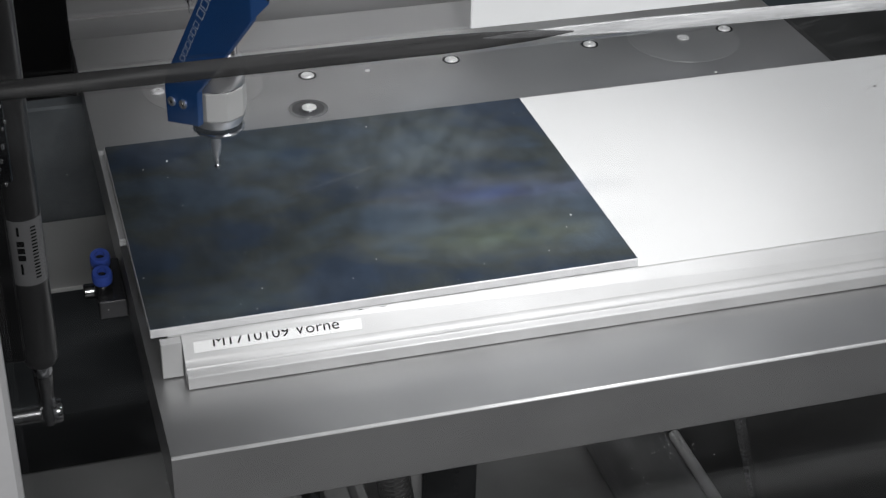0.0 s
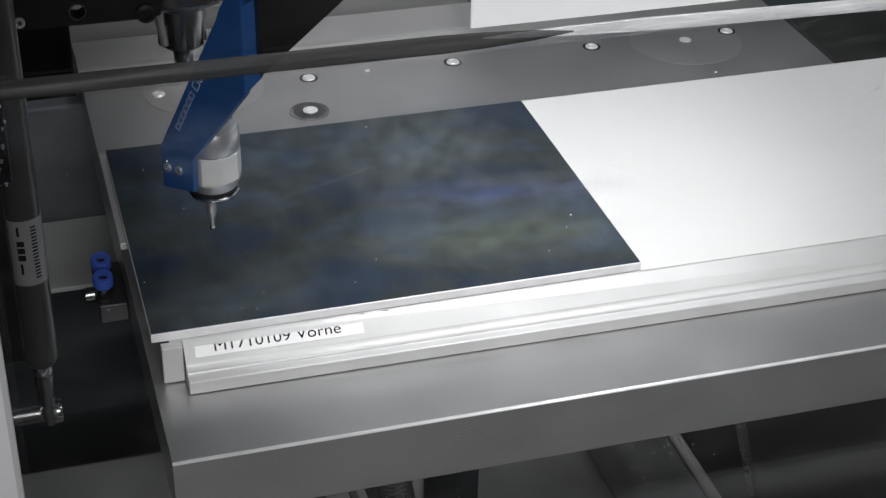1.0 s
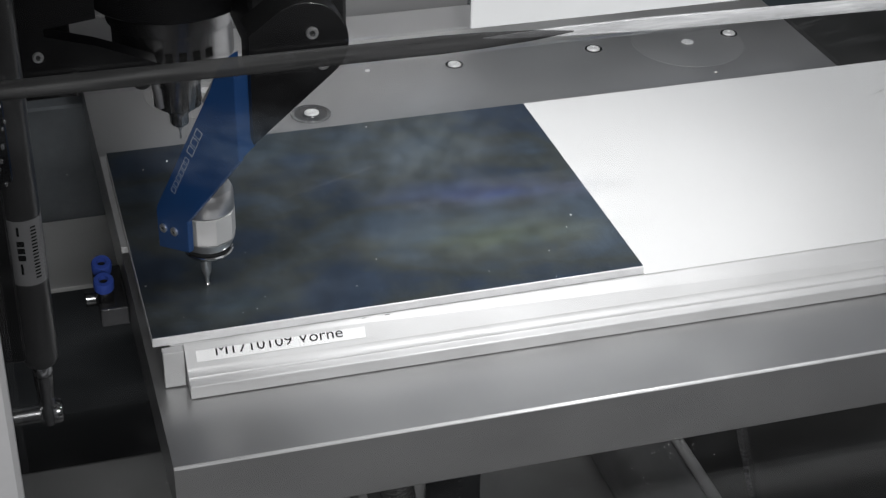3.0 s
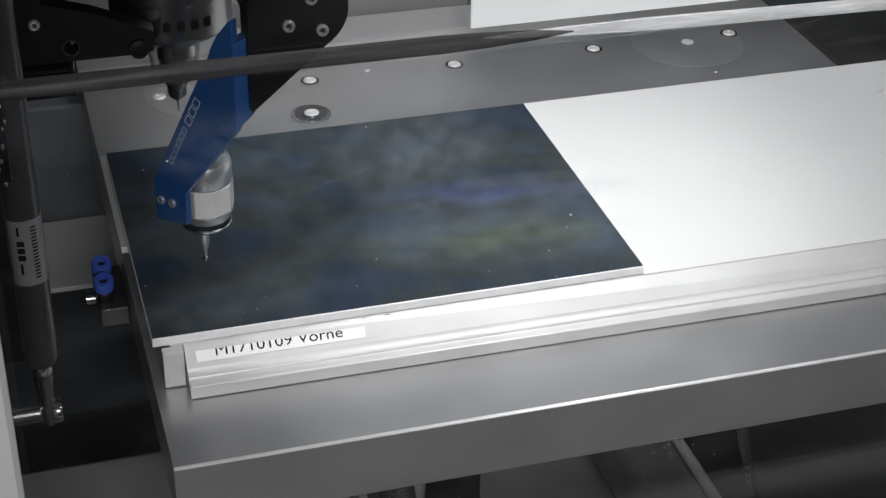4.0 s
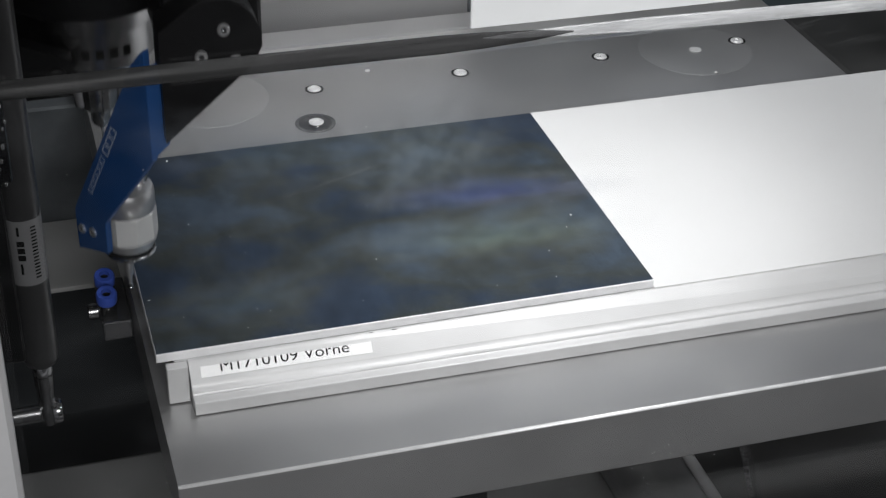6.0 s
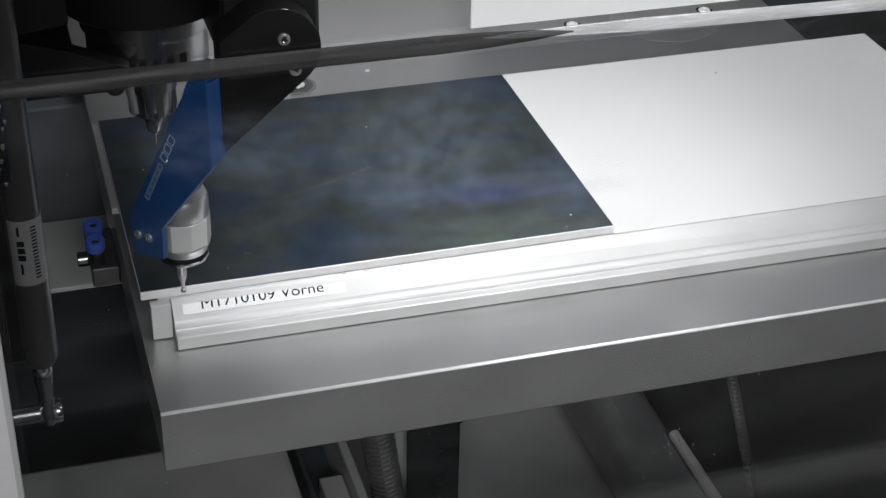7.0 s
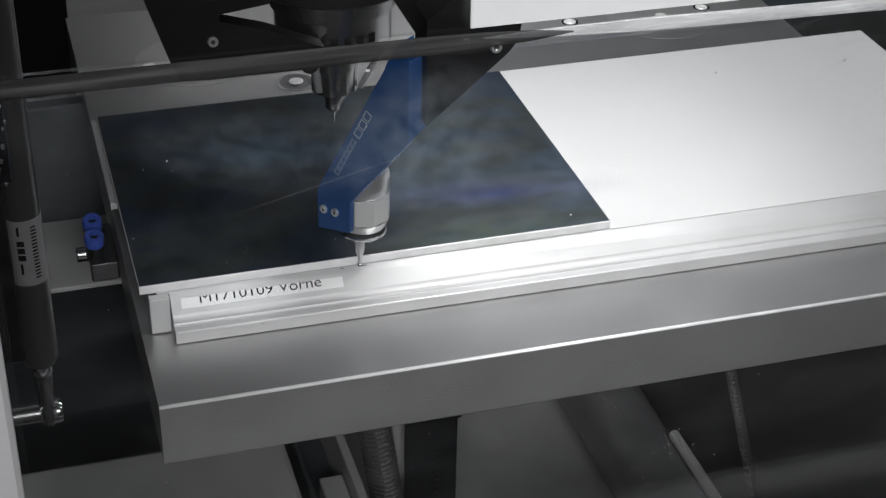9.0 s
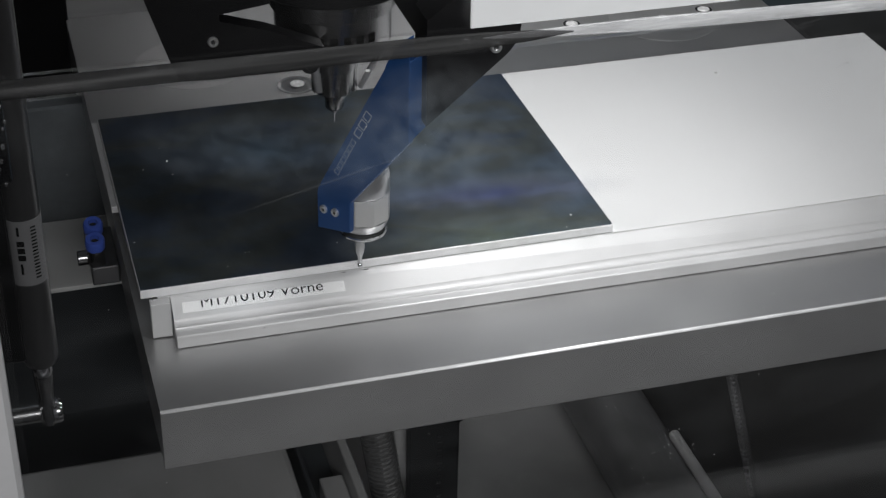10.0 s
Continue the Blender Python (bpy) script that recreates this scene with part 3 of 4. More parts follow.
def vacuum_plate():
    v = thing("vacuum_plate", "milled aluminium vacuum plate with a stepped front rail", "clamping plate", (0.31, 0.1, -0.0305))
    o = Vector((0.31, 0.1, -0.0305))

    def add(name, bm, mat, label="", parent=None):
        bm.transform(Matrix.Translation(-o))
        return part(name, bm, mat, parent or v, label)

    plate = box(0.0095, 0.606, 0.0, 0.236, -0.0300, -0.0062, 0.0006)
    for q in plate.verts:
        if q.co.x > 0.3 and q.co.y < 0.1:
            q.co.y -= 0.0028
    add("plate_body", plate, ALU, "thick aluminium plate")
    prof = [(-0.0003, -0.0064), (-0.0008, -0.0066), (-0.0100, -0.0160)]
    for k in range(8):
        a = math.pi / 2 * k / 7
        prof.append((-0.0105 - 0.0030 * (1 - math.cos(a)) - 0.0012 * math.sin(a), -0.0165 - 0.0032 * math.sin(a)))
    prof += [(-0.0152, -0.0205), (-0.0150, -0.0212), (-0.0160, -0.0216), (-0.0200, -0.0220), (-0.0207, -0.0226), (-0.0207, -0.0300), (-0.0003, -0.0300)]
    rail = prism([(0.0172, y, z) for y, z in prof], (0.588, 0, 0))
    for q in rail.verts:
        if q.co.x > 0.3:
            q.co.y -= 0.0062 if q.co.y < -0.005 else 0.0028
    add("front_rail", rail, ALU, "stepped aluminium rail with a bright groove")
    add("end_block", box(0.0046, 0.0164, -0.0070, -0.0005, -0.0300, -0.0064, 0.0004), ALU, "small aluminium end block")
    add("side_strip", box(-0.0040, 0.0035, 0.112, 0.232, -0.0110, -0.0063, 0.0004), ALU, "pale edge strip")
    for x, y, z, w in ((0.0690, -0.02095, -0.0240, 0.0009), (0.1220, -0.0010, -0.0066, 0.0012), (0.1360, -0.0011, -0.0066, 0.0016), (0.1750, -0.0218, -0.0232, 0.0010), (0.3100, -0.0226, -0.0236, 0.0012)):
        add("nick", box(x - w, x + w, y - 0.0003, y + 0.0003, z - 0.0003, z + 0.0002), TUBE, "dark nick in the rail")
    lean = Matrix.Translation((0.0, -0.0041, -0.0095)) @ Matrix.Rotation(radians(-44.6), 4, "X")
    b = box(0.0232, 0.1210, -0.0002, 0.0002, -0.0064, 0.0)
    # the label follows the rail, which runs slightly out of square
    follow = Matrix.Identity(4)
    follow[1][0], follow[1][3] = -0.0093, 0.0093 * 0.0172
    lean = follow @ lean
    b.transform(lean)
    lab = add("paper_label", b, PAPER, "white printed label cut off at its upper edge")
    bm = text_bm("M1710109 Vorne", 0.0082, 0.00005)
    bm.transform(Matrix.Rotation(radians(90), 4, "X"))
    xs = [q.co.x for q in bm.verts]
    k = 0.0735 / (max(xs) - min(xs))
    bm.transform(Matrix.Diagonal((k, 1, 1.08, 1)))
    bm.transform(Matrix.Translation((0.0343 - min(xs) * k, -0.00030, -0.0042)))
    bmesh.ops.triangulate(bm, faces=bm.faces[:])
    bmesh.ops.bisect_plane(bm, geom=bm.verts[:] + bm.edges[:] + bm.faces[:], plane_co=(0, 0, -0.0001), plane_no=(0, 0, 1), clear_outer=True)
    bm.transform(lean)
    add("lettering", bm, INK, "black printed letters with their tops cut off", lab)
    return v


def sheet_metal():
    s = thing("metal_sheet", "dark blue-black coated metal sheet with a bright cut edge", "metal sheet", (0.15, 0.11, -0.0058))
    o = Vector((0.15, 0.11, -0.0058))
    b = box(0, 0.297, 0, 0.2245, -0.0058, -0.0002, 0.0003)
    b.transform(Matrix.Translation(-o))
    part("core", b, ALU_RAW, s, "bright aluminium core with a cut edge")
    b = box(0.0004, 0.2966, 0.0006, 0.2241, -0.0002, 0.0)
    b.transform(Matrix.Translation(-o))
    part("coating", b, SHEET, s, "dark glossy coating with haze painted in")
    return s


def white_card():
    c = thing("vacuum_card", "white vacuum card lying flat on the aluminium plate", "card", (0.45, 0.11, -0.0062))
    o = Vector((0.45, 0.11, -0.0062))
    b = box(0.2975, 0.6047, 0.0005, 0.2343, -0.0061, -0.0054, 0.0002)
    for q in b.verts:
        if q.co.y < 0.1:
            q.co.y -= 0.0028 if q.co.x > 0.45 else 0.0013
    b.transform(Matrix.Translation(-o))
    part("board", b, CARD, c)
    for x, y, w, d, a in ((0.560, 0.185, 0.006, 0.0012, 22), (0.566, 0.188, 0.003, 0.0008, 40), (0.585, 0.215, 0.014, 0.0005, 14), (0.560, 0.210, 0.010, 0.0004, 8)):
        b = box(-w, w, -d, d, 0, 0.00004)
        b.transform(Matrix.Translation(Vector((x, y, -0.0054)) - o) @ Matrix.Rotation(radians(a), 4, "Z"))
        part("scuff", b, SCUFF, c, "faint grey scuff")
    return c


def push_fitting(name_at):
    f = thing("push_fitting", "blue and metal push-in air fitting on the table's side", "air fitting", name_at, "air fittings")
    tilt = Matrix.Rotation(radians(16), 4, "X")
    b = lathe([(0.0055, -0.001), (0.0064, 0.000), (0.0066, 0.0060), (0.0058, 0.0075), (0.0031, 0.0075), (0.0030, 0.003)], n=32)
    b.transform(tilt)
    collar = part("collar", b, BLUE_PLASTIC, f, "blue release collar")
    b = lathe([(0.0029, 0.0030), (0.0029, 0.0042), (0.0020, 0.0036)], n=20)
    b.transform(tilt)
    part("bore", b, BLACK, collar, "dark tube bore")
    b = lathe([(0.0058, -0.016), (0.0058, -0.0015), (0.0050, -0.0012)], n=6)
    b.transform(tilt)
    part("sleeve", b, TURNED, f, "hexagonal metal sleeve")
    return f


def fitting_block():
    f = thing("fitting_block", "grey metal manifold block on the table's side", "manifold", (-0.012, 0.14, -0.060))
    part("block", box(-0.0085, 0.0100, -0.022, 0.030, -0.008, 0.006, 0.0012, 2), TUBE, f)
    part("plug", lathe([(0.0045, -0.016), (0.0050, -0.0155), (0.0050, -0.0095), (0.0035, -0.0086)], (0, -0.004, 0.004), 20, "X"), TURNED, f, "round end plug")
    return f


# ---- the milling head ----
AX, AY = 0.1278, 0.0916          # spindle axis
U = Vector((0.58, -0.815, 0.0))  # along the arm's broad face


def arm_point(s, z):
    return (0.108 + U.x * s, 0.0366 + U.y * s, z)


def milling_head():
    h = thing("milling_head", "black milling head with a spindle and a blue swing-out probe arm", "milling head", (AX, AY, 0.20))
    o = Vector((AX, AY, 0.20))

    def add(name, bm, mat, label="", parent=None):
        bm.transform(Matrix.Translation(-o))
        return part(name, bm, mat, parent or h, label)

    # carrier and housing
    add("carriage", box(-0.005, 0.2035, 0.135, 0.30, 0.150, 0.46, 0.003), BLACK, "black carriage body")
    pts = [(0.004, 0.235), (0.0161, 0.1824), (0.0274, 0.1458), (0.0318, 0.1345), (0.0350, 0.1325), (0.0480, 0.1318), (0.1060, 0.1316), (0.1120, 0.1330), (0.1130, 0.1440),
           (0.1080, 0.1462), (0.0820, 0.1574), (0.0557, 0.1655), (0.0557, 0.1695), (0.0830, 0.1730), (0.0830, 0.235)]
    add("bracket", pierced_plate(pts, (0.0690, 0.1394), 0.0040, 0.0484, 0.0120), BLACK, "black bracket plate with a drilled hole")
    add("motor_housing", lathe([(0.030, 0.1660), (0.0455, 0.1660), (0.0465, 0.1670), (0.0465, 0.300), (0.040, 0.303)], (AX, AY, 0), 64), BLACK, "black spindle motor housing")
    add("spindle_ring", lathe([(0.030, 0.1525), (0.0358, 0.1525), (0.0366, 0.1533), (0.0366, 0.1650), (0.034, 0.1658)], (AX, AY, 0), 64), TURNED, "bright turned ring")
    low = add("spindle_body", lathe([(0.0135, 0.1225), (0.0220, 0.1230), (0.0330, 0.1300), (0.0340, 0.1315), (0.0340, 0.1520), (0.030, 0.1524)], (AX, AY, 0), 64), TURNED, "grey turned spindle body")
    for k in range(6):
        a = radians(-128 + k * 13)
        b = box(-0.0021, 0.0021, -0.0003, 0.0003, -0.0027, 0.0027)
        b.transform(Matrix.Translation((AX + 0.0341 * math.cos(a), AY + 0.0341 * math.sin(a), 0.141)) @ Matrix.Rotation(a + math.pi / 2, 4, "Z"))
        add("lettering", b, INK, "", low)
    nut = add("collet_nut", lathe([(0.0145, 0.1260), (0.0145, 0.1120), (0.0138, 0.1115), (0.0134, 0.1030), (0.0126, 0.0980), (0.0121, 0.0962), (0.0112, 0.0955), (0.0050, 0.0952)], (AX, AY, 0), 32), TURNED, "turned collet nut")
    for k in range(8):
        a = 2 * math.pi * k / 8 + 0.2
        b = box(-0.0010, 0.0010, -0.0022, 0.0022, 0.097, 0.118, 0.0003)
        b.transform(Matrix.Translation((AX + 0.0128 * math.cos(a), AY + 0.0128 * math.sin(a), 0)) @ Matrix.Rotation(a, 4, "Z"))
        add("flute", b, TURNED, "", nut)
    add("collet", lathe([(0.0066, 0.0953), (0.0066, 0.0915), (0.0056, 0.0912), (0.0055, 0.0848), (0.0049, 0.0838), (0.0030, 0.0836), (0.0026, 0.0818), (0.0010, 0.0816)], (AX, AY, 0), 24), TURNED, "small steel collet")
    add("cutter", lathe([(0.0010, 0.0820), (0.0010, 0.0800), (0.0005, 0.0785), (0.0005, 0.0740), (0.0002, 0.0735)], (AX, AY, 0), 16), CHROME, "thin milling cutter")
    add("air_nozzle", rod((0.1140, 0.084, 0.124), (0.1175, 0.085, 0.0990), 0.0030, 16), SATIN, "slim cooling nozzle")
    add("air_nozzle", rod((0.1545, 0.085, 0.1215), (0.1420, 0.085, 0.0984), 0.0018, 16), SATIN, "slim cooling nozzle")
    for x, z in ((0.0514, 0.1544), (0.0390, 0.1365)):
        k = add("bracket_screw", lathe([(0.0030, 0.0482), (0.0029, 0.0470), (0.0024, 0.0464), (0.0018, 0.0464), (0.0017, 0.0476)], (x, 0, z), 20, "Y"), SCREW)
        add("socket", lathe([(0.0014, 0.0476), (0.0014, 0.0466), (0.0009, 0.0472)], (x, 0, z), 6, "Y"), TURNED, "", k)
    add("bracket_bolt", lathe([(0.0052, 0.0478), (0.0052, 0.0445), (0.0030, 0.0440), (0.0028, 0.0460)], (0.1039, 0, 0.1359), 24, "Y"), BLACK)
    add("bracket_bush", lathe([(0.0047, 0.0483), (0.0047, 0.0479), (0.0040, 0.0479), (0.0040, 0.0483)], (0.0690, 0, 0.1394), 24, "Y", False), TUBE, "dark bush round the hole")

    # arm mount and swing arm
    add("arm_mount", box(0.156, 0.2070, 0.0004, 0.134, 0.160, 0.40, 0.002), BLACK, "black arm mount block")
    cx, cz, r = 0.1800, 0.1790, 0.0226
    outline = [(0.1515, 0.1250)]
    for k in range(25):
        a = radians(-49.7 + k * (180.0 / 24))
        outline.append((cx + r * math.cos(a), cz + r * math.sin(a)))
    outline += [(0.1515, 0.1860)]
    add("pivot_plate", prism([(x, -0.022, z) for x, z in outline], (0, 0.0224, 0)), BLACK, "black rounded pivot plate")
    # thin bright strip draws the glint along the worn rim
    arc = [(cx + (r - 0.0006) * math.cos(radians(a)), cz + (r - 0.0006) * math.sin(radians(a))) for a in range(18, 128, 5)]
    rim = bmesh.new()
    inner = [rim.verts.new((x, -0.0222, z)) for x, z in arc]
    outer = [rim.verts.new((cx + (x - cx) * 1.024, -0.0216, cz + (z - cz) * 1.024)) for x, z in arc]
    for k in range(len(arc) - 1):
        rim.faces.new((inner[k], inner[k + 1], outer[k + 1], outer[k]))
    add("worn_rim_glint", rim, TURNED, "bright worn rim carrying the pivot plate's edge glint")
    for x, z in ((0.1836, 0.1847), (0.1718, 0.1713), (0.1889, 0.1673)):
        k = add("pivot_screw", lathe([(0.0033, -0.0218), (0.0032, -0.0232), (0.0027, -0.0238), (0.0019, -0.0238), (0.0018, -0.0226)], (x, 0, z), 24, "Y"), SCREW)
        add("socket", lathe([(0.0016, -0.0226), (0.0016, -0.0236), (0.0010, -0.0230)], (x, 0, z), 6, "Y"), TURNED, "", k)
    s = lambda x: (x - 0.108) / U.x
    face = [arm_point(s(0.1051), 0.0335), arm_point(s(0.1050), 0.0575), arm_point(s(0.1056), 0.0610), arm_point(s(0.1339), 0.1491), arm_point(s(0.1351), 0.1545), arm_point(s(0.1377), 0.1621), arm_point(s(0.1423), 0.1715), arm_point(s(0.1443), 0.1745),
            arm_point(s(0.1443), 0.1118), arm_point(s(0.1195), 0.0585), arm_point(s(0.1192), 0.0385)]
    inward = Vector((0.815, 0.58, 0.0)) * 0.0040
    arm = add("swing_arm", prism(face, inward, 0.0005, 2), BLUE, "blue anodised arm")
    a0, a1 = Vector(arm_point(s(0.1443), 0.1118)), Vector(arm_point(s(0.1443), 0.1600))
    strip = [a0, (0.1543, -0.0125, 0.1198), (0.1543, -0.0125, 0.1640), a1]
    strip[1:3] = [Vector(q) for q in strip[1:3]]
    add("arm_flank", prism(strip, (0.0, 0.0090, 0), 0.0003, 1), BLUE, "chamfered blue flank")
    # clamp block round the probe
    for x in (0.108, 0.1131):
        p = Vector(arm_point(s(x), 0.0477 if x < 0.11 else 0.0487))
        b = lathe([(0.0027, 0.0), (0.0026, 0.0010), (0.0022, 0.0013), (0.0012, 0.0013), (0.0011, 0.0004)], n=24)
        b.transform(Matrix.Translation(p) @ Vector((-0.815, -0.58, 0)).to_track_quat("Z", "Y").to_matrix().to_4x4())
        k = add("arm_screw", b, SCREW)
        b = lathe([(0.0012, 0.0003), (0.0012, 0.0010), (0.0006, 0.0005)], n=6)
        b.transform(Matrix.Translation(p) @ Vector((-0.815, -0.58, 0)).to_track_quat("Z", "Y").to_matrix().to_4x4())
        add("socket", b, TURNED, "", k)
    # printed marks on the arm: a rounded outline of three glyphs and a row of thin strokes
    up = (Vector(arm_point(s(0.1290), 0.1245)) - Vector(arm_point(s(0.1120), 0.0700))).normalized()
    side = up.cross(Vector((-0.815, -0.58, 0))).normalized()

    def stroke(a, b, w):
        p = Vector(arm_point(s(0.1135), 0.0740))
        a = p + up * a[0] + side * a[1]
        b = p + up * b[0] + side * b[1]
        d = (b - a).normalized()
        n = d.cross(Vector((-0.815, -0.58, 0))).normalized() * (w / 2)
        off = Vector((-0.815, -0.58, 0)) * 0.0002
        return prism([a - n + off, b - n + off, b + n + off, a + n + off], -off * 0.9)

    marks = []
    for x0 in (0.034, 0.041, 0.048):
        x1, w = x0 + 0.0052, 0.0022
        marks += [((x0, -w), (x0, w)), ((x0, w), (x1, w)), ((x1, w), (x1, -w)), ((x1, -w), (x0, -w))]
    for a, b in marks:
        add("printed_mark", stroke(a, b, 0.00045), SILVER_INK, "thin silver print", arm)
    for k in range(6):
        x0, x1, w = 0.001 + k * 0.0051, 0.0046 + k * 0.0051, 0.0017
        for a, b in (((x0, -w), (x0, w)), ((x0, w), (x1, w * 0.8)), ((x1, w * 0.8), (x1, -w * 0.8)), ((x1, -w * 0.8), (x0, -w))):
            add("printed_mark", stroke(a, b, 0.00025), SILVER_INK, "thin silver print", arm)

    # touch probe
    px, py = 0.1318, 0.0478
    bx = px + 0.0022
    probe = add("touch_probe", lathe([(0.0156, 0.0334), (0.0164, 0.0342), (0.0164, 0.0503), (0.0158, 0.0508)], (bx, py, 0), 9), BODY, "pale faceted touch probe body")
    for f in probe.data.polygons:
        f.use_smooth = False
    add("lower_taper", lathe([(0.0126, 0.0270), (0.0133, 0.0274), (0.0156, 0.0325), (0.0158, 0.0333), (0.0120, 0.0334)], (bx, py, 0), 48), SATIN, "satin tapered lower ring", probe)
    add("groove", lathe([(0.0120, 0.0508), (0.0154, 0.0508), (0.0154, 0.0514), (0.0120, 0.0514)], (bx, py, 0), 48), TURNED, "dark groove", probe)
    add("probe_shoulder", lathe([(0.0120, 0.0514), (0.0158, 0.0514), (0.0160, 0.0518), (0.0160, 0.0622), (0.0150, 0.0648), (0.0110, 0.0664), (0.004, 0.0666)], (bx, py, 0), 48), SATIN, "bright turned shoulder", probe)
    add("probe_cap", lathe([(0.0040, 0.0650), (0.0048, 0.0656), (0.0048, 0.0718), (0.0038, 0.0730), (0.001, 0.0730)], (bx + 0.0078, py, 0), 6), CHROME, "small bright hexagonal cap", probe)
    add("seal_ring", lathe([(0.011, 0.0248), (0.0128, 0.0250), (0.0131, 0.0258), (0.0128, 0.0268), (0.011, 0.0270)], (bx, py, 0), 48), BLACK_DEEP, "black rubber seal", probe)
    add("flange", lathe([(0.004, 0.0192), (0.0090, 0.0196), (0.0132, 0.0220), (0.0143, 0.0232), (0.0144, 0.0240), (0.0138, 0.0247), (0.011, 0.0249)], (bx, py, 0), 48), CHROME, "polished lower flange", probe)
    add("stylus", lathe([(0.0028, 0.0200), (0.0030, 0.0194), (0.0029, 0.0100), (0.0026, 0.0080), (0.0013, 0.0040), (0.0011, 0.0000), (0.0005, -0.0005)], (px, py, 0), 20), SATIN, "slim tapered stylus", probe)
    ball = bmesh.new()
    bmesh.ops.create_uvsphere(ball, u_segments=20, v_segments=12, radius=0.0017, matrix=Matrix.Translation((px, py, -0.0016)))
    for f in ball.faces:
        f.smooth = True
    add("stylus_ball", ball, CHROME, "bright stylus ball", probe)
    return h


# ---- things that stand still inside the hood ----
def gas_spring():
    g = thing("gas_spring", "black gas spring with a silver printed sleeve on a ball stud", "gas spring", (-0.0612, -0.05, 0.0))
    o = Vector((-0.0612, -0.05, 0.0))
    base, top = Vector((-0.0612, -0.05, 0.0)), Vector((-0.0607, -0.05, 0.2400))
    d = (top - base).normalized()
    turn = Matrix.Translation(base - o) @ Matrix.Rotation(math.atan2(d.x, d.z), 4, "Y")

    def add(name, prof, mat, label="", parent=None, n=40):
        b = lathe(prof, n=n)
        b.transform(turn)
        return part(name, b, mat, parent or g, label)

    body = add("cylinder", [(0.0040, 0.0310), (0.0078, 0.0318), (0.0090, 0.0345), (0.0092, 0.0360), (0.0092, 0.30), (0.005, 0.301)], SMOKED, "glossy black pressure cylinder")
    sleeve = add("sleeve", [(0.0091, 0.0835), (0.0094, 0.0837), (0.0094, 0.1203), (0.0091, 0.1205)], SLEEVE, "silver printed sleeve", body)
    add("collar", [(0.0040, 0.0235), (0.0048, 0.0240), (0.0052, 0.0262), (0.0046, 0.0300), (0.004, 0.0304)], CHROME, "bright collar")
    add("eye", [(0.0030, -0.0085), (0.0042, -0.0075), (0.0046, 0.0), (0.0042, 0.0120), (0.0048, 0.0180), (0.0048, 0.0236)], TURNED, "steel rod end")
    stud = rod((-0.034, 0.0, -0.001), (-0.003, -0.001, 0.0), 0.0050, 28)
    part("ball_stud", stud, TURNED, g, "steel ball stud")
    cap = lathe([(0.0030, 0.0), (0.0060, 0.0008), (0.0066, 0.0030), (0.0060, 0.0052), (0.0025, 0.0060)], (0.0020, -0.0015, 0.0), 28, "X")
    part("stud_cap", cap, CHROME, g, "bright stud cap")
    # unreadable print and the maker's mark as bars
    for k in range(16):
        a, z0, w, hgt = (-62, 0.088 + k * 0.0019, 0.0028, 0.0008)
        b = box(-w / 2, w / 2, -0.0001, 0.0001, -hgt / 2, hgt / 2)
        ang = radians(a)
        b.transform(turn @ Matrix.Translation((0.00945 * math.cos(ang), 0.00945 * math.sin(ang), z0)) @ Matrix.Rotation(ang + math.pi / 2, 4, "Z"))
        part("print_bar", b, INK, sleeve)
    for z0, hgt, a, w in ((0.100, 0.0030, -104, 0.0036), (0.1040, 0.0030, -104, 0.0036), (0.1080, 0.0030, -104, 0.0036), (0.0935, 0.0060, -108, 0.0012), (0.1150, 0.0050, -108, 0.0012)):
        b = box(-w / 2, w / 2, -0.0001, 0.0001, -hgt / 2, hgt / 2)
        ang = radians(a)
        b.transform(turn @ Matrix.Translation((0.00945 * math.cos(ang), 0.00945 * math.sin(ang), z0)) @ Matrix.Rotation(ang + math.pi / 2, 4, "Z"))
        part("print_bar", b, INK, sleeve)
    return g


def conduit(name, a, b, r, pitch, mat, label, category):
    """A ribbed hose between two points."""
    a, b = Vector(a), Vector(b)
    n = int((b - a).length / pitch)
    prof = [(r * 0.6, 0)]
    for k in range(n):
        prof += [(r * 0.88, k * pitch), (r, k * pitch + pitch * 0.3), (r, k * pitch + pitch * 0.6), (r * 0.88, k * pitch + pitch * 0.9)]
    prof.append((r * 0.6, n * pitch))
    bm = lathe(prof, n=20)
    bm.transform((b - a).to_track_quat("Z", "Y").to_matrix().to_4x4())
    t = thing(name, label, category, a)
    part("hose", bm, mat, t)
    return t


gas_spring()


def chips():
    """Bright swarf specks lying on the sheet and the table."""
    rnd = random.Random(11)
    top = [(0.0392, 0.1337), (0.1237, 0.0231), (0.0695, 0.0262), (0.0039, 0.055), (0.1477, 0.133), (0.2507, 0.1474)] + [(rnd.uniform(0.01, 0.29), rnd.uniform(0.01, 0.21)) for _ in range(14)]
    low = [(0.2, -0.0518), (0.1707, -0.0568), (0.0854, -0.0555)] + [(rnd.uniform(0.0, 0.5), rnd.uniform(-0.07, -0.03)) for _ in range(14)]
    bm = bmesh.new()
    for k, (x, y) in enumerate(top + low):
        z = 0.0001 if k < len(top) else -0.0304
        m = Matrix.Translation((x, y, z)) @ Matrix.Rotation(rnd.uniform(0, 3), 4, "Z") @ Matrix.Diagonal((rnd.uniform(0.4, 2.0), 0.6, 0.5, 1))
        bmesh.ops.create_icosphere(bm, subdivisions=1, radius=0.00045 if k in (0, 1, 2, 3, len(top), len(top) + 1) else 0.00025, matrix=m)
    return tagged(new("metal_chips", mesh_of("metal_chips", bm, DUST)), "fine bright metal chips lying on the table", "chips", kind="stuff")


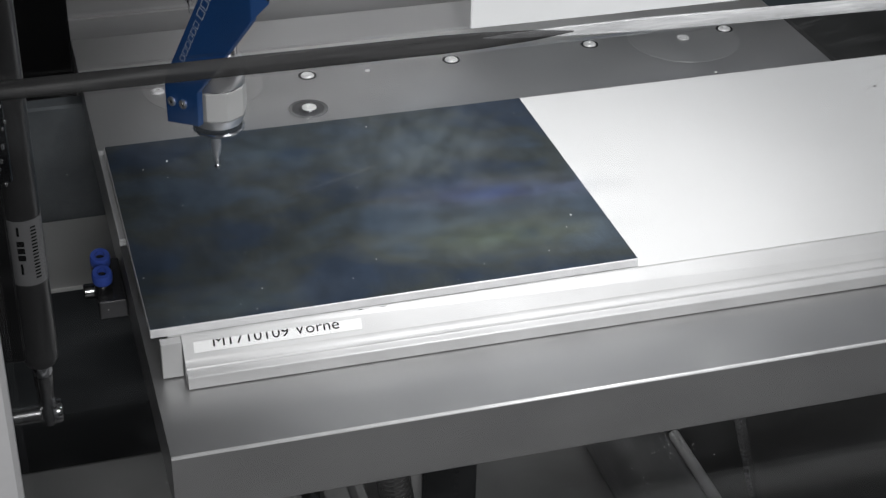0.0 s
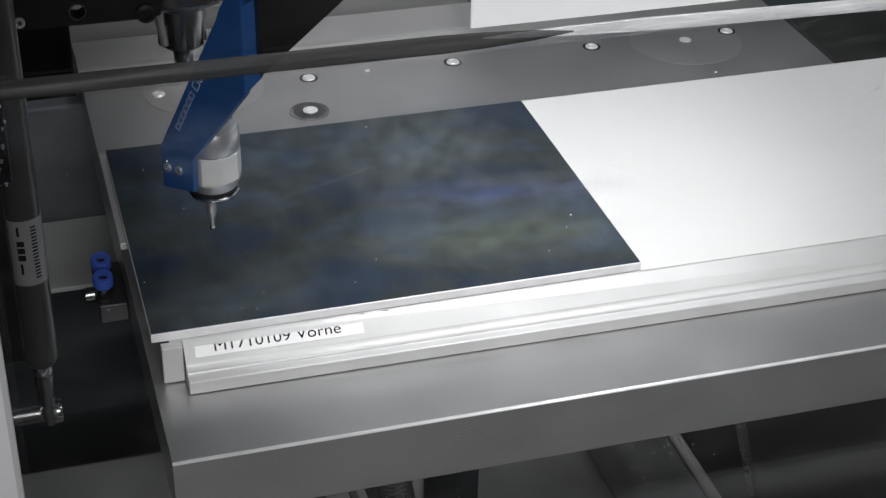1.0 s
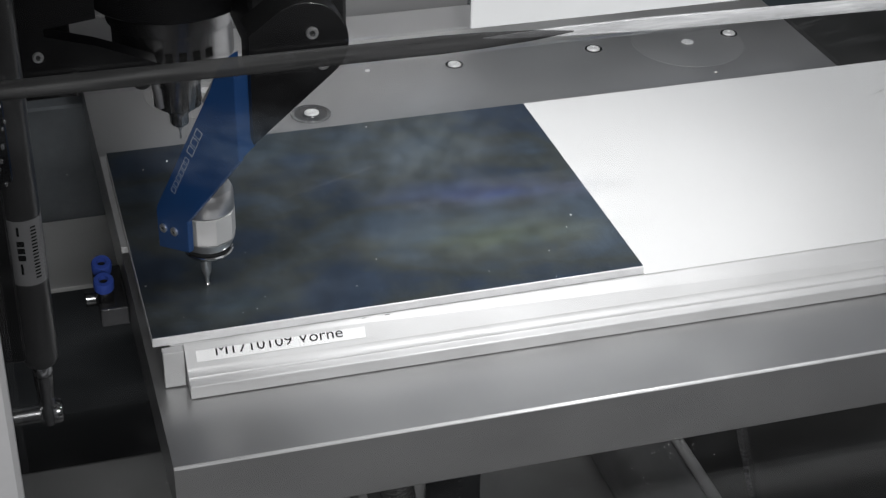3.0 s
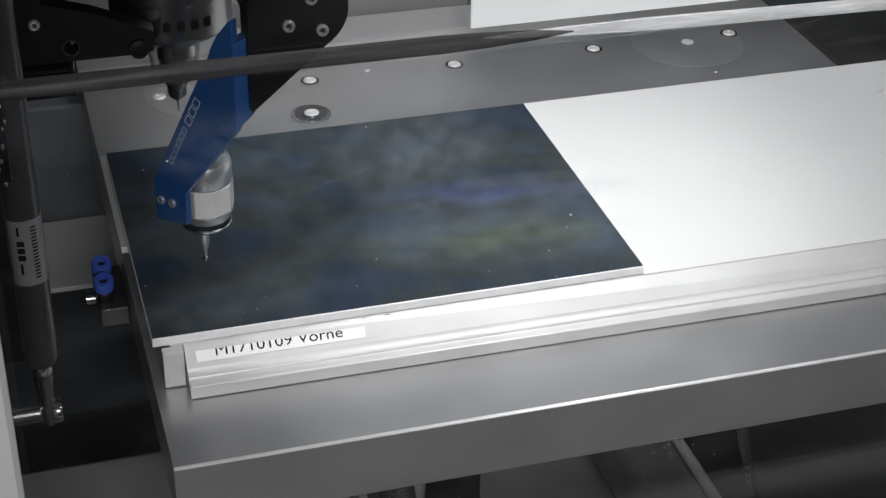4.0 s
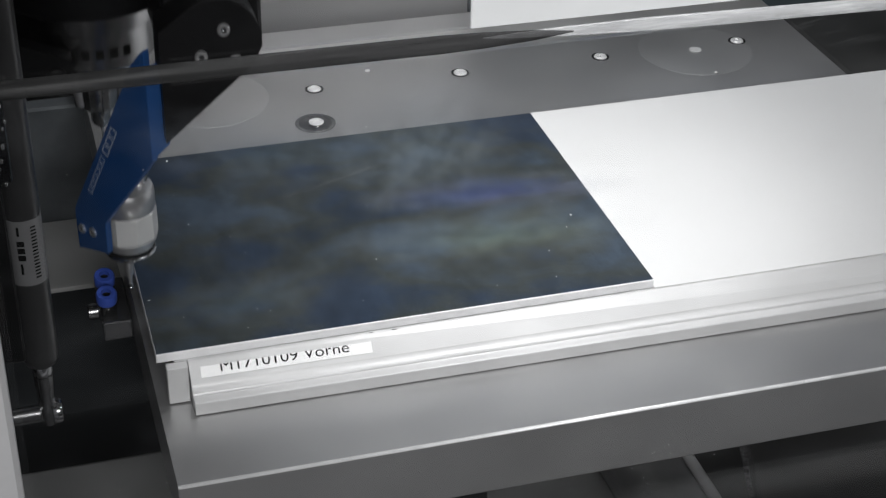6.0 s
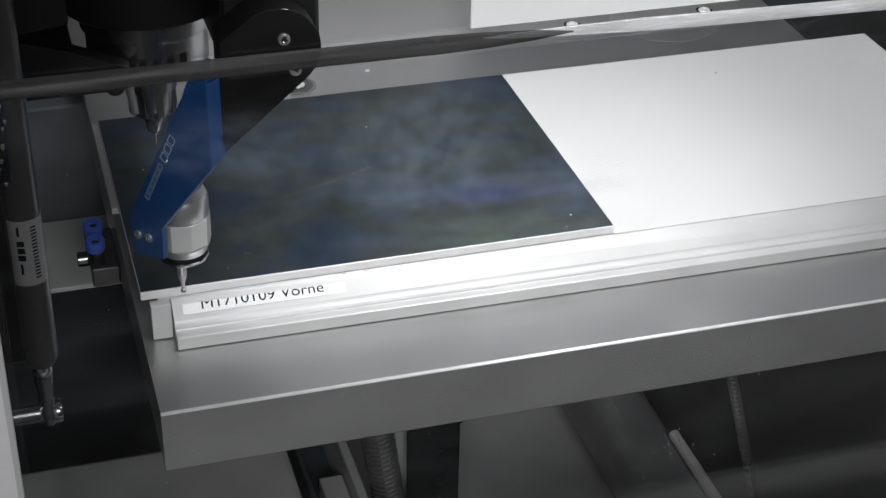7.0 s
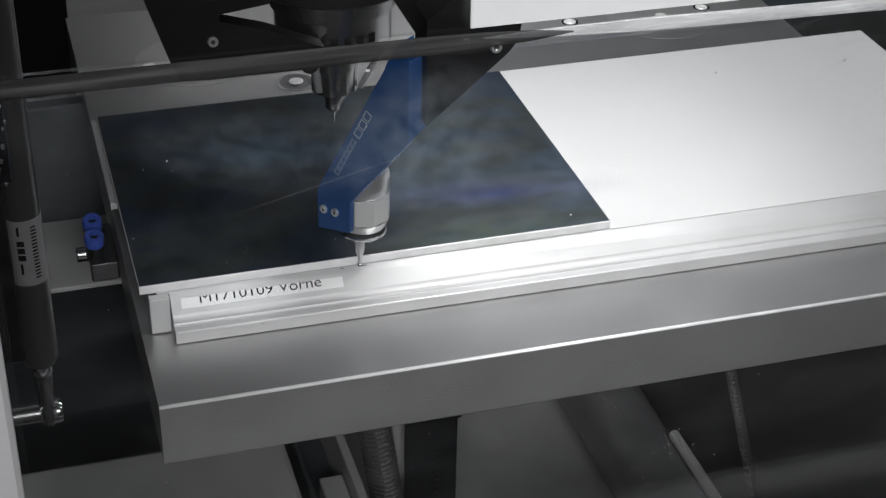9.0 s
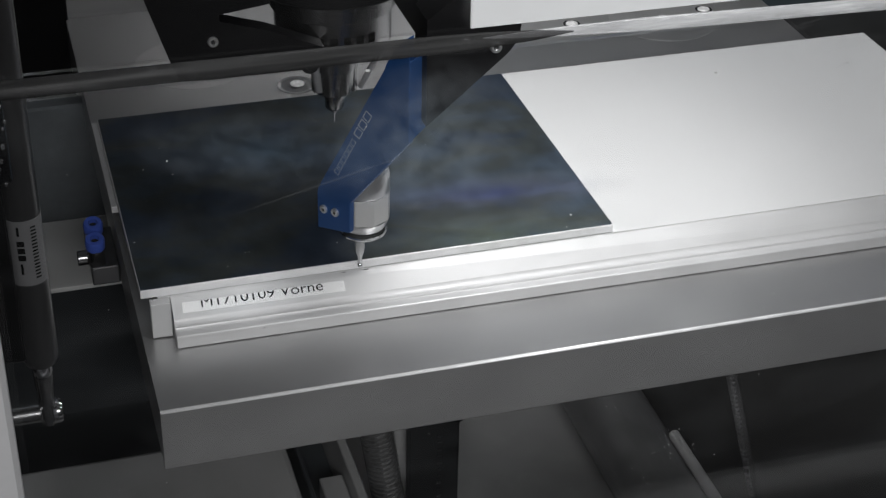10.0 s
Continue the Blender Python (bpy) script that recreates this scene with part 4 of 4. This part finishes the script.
def drain_tube(a, b, r, label):
    t = thing("drain_tube", label, "tube", a)
    bm = rod((0, 0, 0), Vector(b) - Vector(a), r, 32)
    part("pipe", bm, PIPE, t)
    return t


tube = drain_tube((0.4045, 0.40, -0.327), (0.3995, -0.12, -0.327), 0.033, "dark polished tube lying in the base under the table")
# pale rod added where the highlight runs along the tube
part("highlight_rod", rod((0.0225, -0.215, 0.0285), (0.0205, -0.52, 0.0285), 0.0046, 24), ALU, tube, "bright slim rod added as the tube's highlight")
conduit("conduit", (0.4712, 0.12, -0.3228), (0.4300, 0.12, -0.1750), 0.0045, 0.0045, RIB, "dark ribbed hose hanging beside the tube", "hose")


RIDERS = [machine_table(), vacuum_plate(), sheet_metal(), white_card(), fitting_block(), push_fitting((-0.0150, 0.1464, -0.042)), push_fitting((-0.0160, 0.1262, -0.0425)), chips()]
HEAD = milling_head()


# ---- what moves ----
TABLE_Y = [(0.0, 0.0089), (0.5, 0.0066), (1.0, 0.0044), (1.5, 0.0022), (2.0, 0.0), (2.5, 0.0), (4.3, 0.0), (4.4, -0.0066), (4.5, -0.0155), (4.6, -0.01625), (5.7, -0.01625),
           (6.0, -0.0155), (6.6, 0.0620), (6.8, 0.0567), (6.9, 0.0534), (7.0, 0.0489), (7.1, 0.0476), (7.2, 0.0495), (7.8, 0.0495), (7.9, 0.0555), (8.0, 0.0651), (8.7, 0.0651),
           (8.8, 0.0628), (8.9, 0.0589), (9.0, 0.0550), (9.1, 0.0511), (9.2, 0.0474), (9.3, 0.0474), (9.4, 0.0495), (9.9, 0.0495), (10.0, 0.0505)]
HEAD_XZ = [(0.0, -0.0822, 0.0799), (0.5, -0.0845, 0.0597), (1.0, -0.0872, 0.0399), (1.5, -0.0897, 0.0200), (2.0, -0.0924, 0.0007), (2.2, -0.0924, 0.0016), (2.5, -0.0924, 0.0020),
           (2.9, -0.0924, 0.0008), (3.5, -0.0924, 0.0150), (3.8, -0.0924, 0.0198), (4.3, -0.0924, 0.0198), (4.4, -0.1080, 0.0195), (4.5, -0.1383, 0.0193), (4.6, -0.1400, 0.0125),
           (4.7, -0.1400, 0.0005), (4.8, -0.1390, -0.0008), (5.0, -0.1316, -0.0008), (5.2, -0.1329, -0.0007), (5.7, -0.1327, -0.0007), (5.9, -0.1370, 0.0), (6.15, -0.1340, 0.0195),
           (6.4, -0.1068, 0.0195), (6.75, -0.1068, 0.0), (6.8, -0.1068, -0.0004), (8.0, -0.1068, -0.0004), (8.1, -0.1068, 0.0140), (8.2, -0.1035, 0.0185), (8.3, -0.0700, 0.0190),
           (8.4, -0.0190, 0.0190), (8.5, -0.0003, 0.0188), (8.6, 0.0, 0.0060), (8.7, 0.0, 0.0), (10.0, 0.0, 0.0)]


def ride(ob, rows):
    home = ob.location.copy()
    walk(ob, [(t, Matrix.Translation(home + Vector(d))) for t, d in rows])


def motions():
    for ob in RIDERS:
        ride(ob, [(t, (0, y, 0)) for t, y in TABLE_Y])
    ride(HEAD, [(t, (x, 0, z)) for t, x, z in HEAD_XZ])


motions()
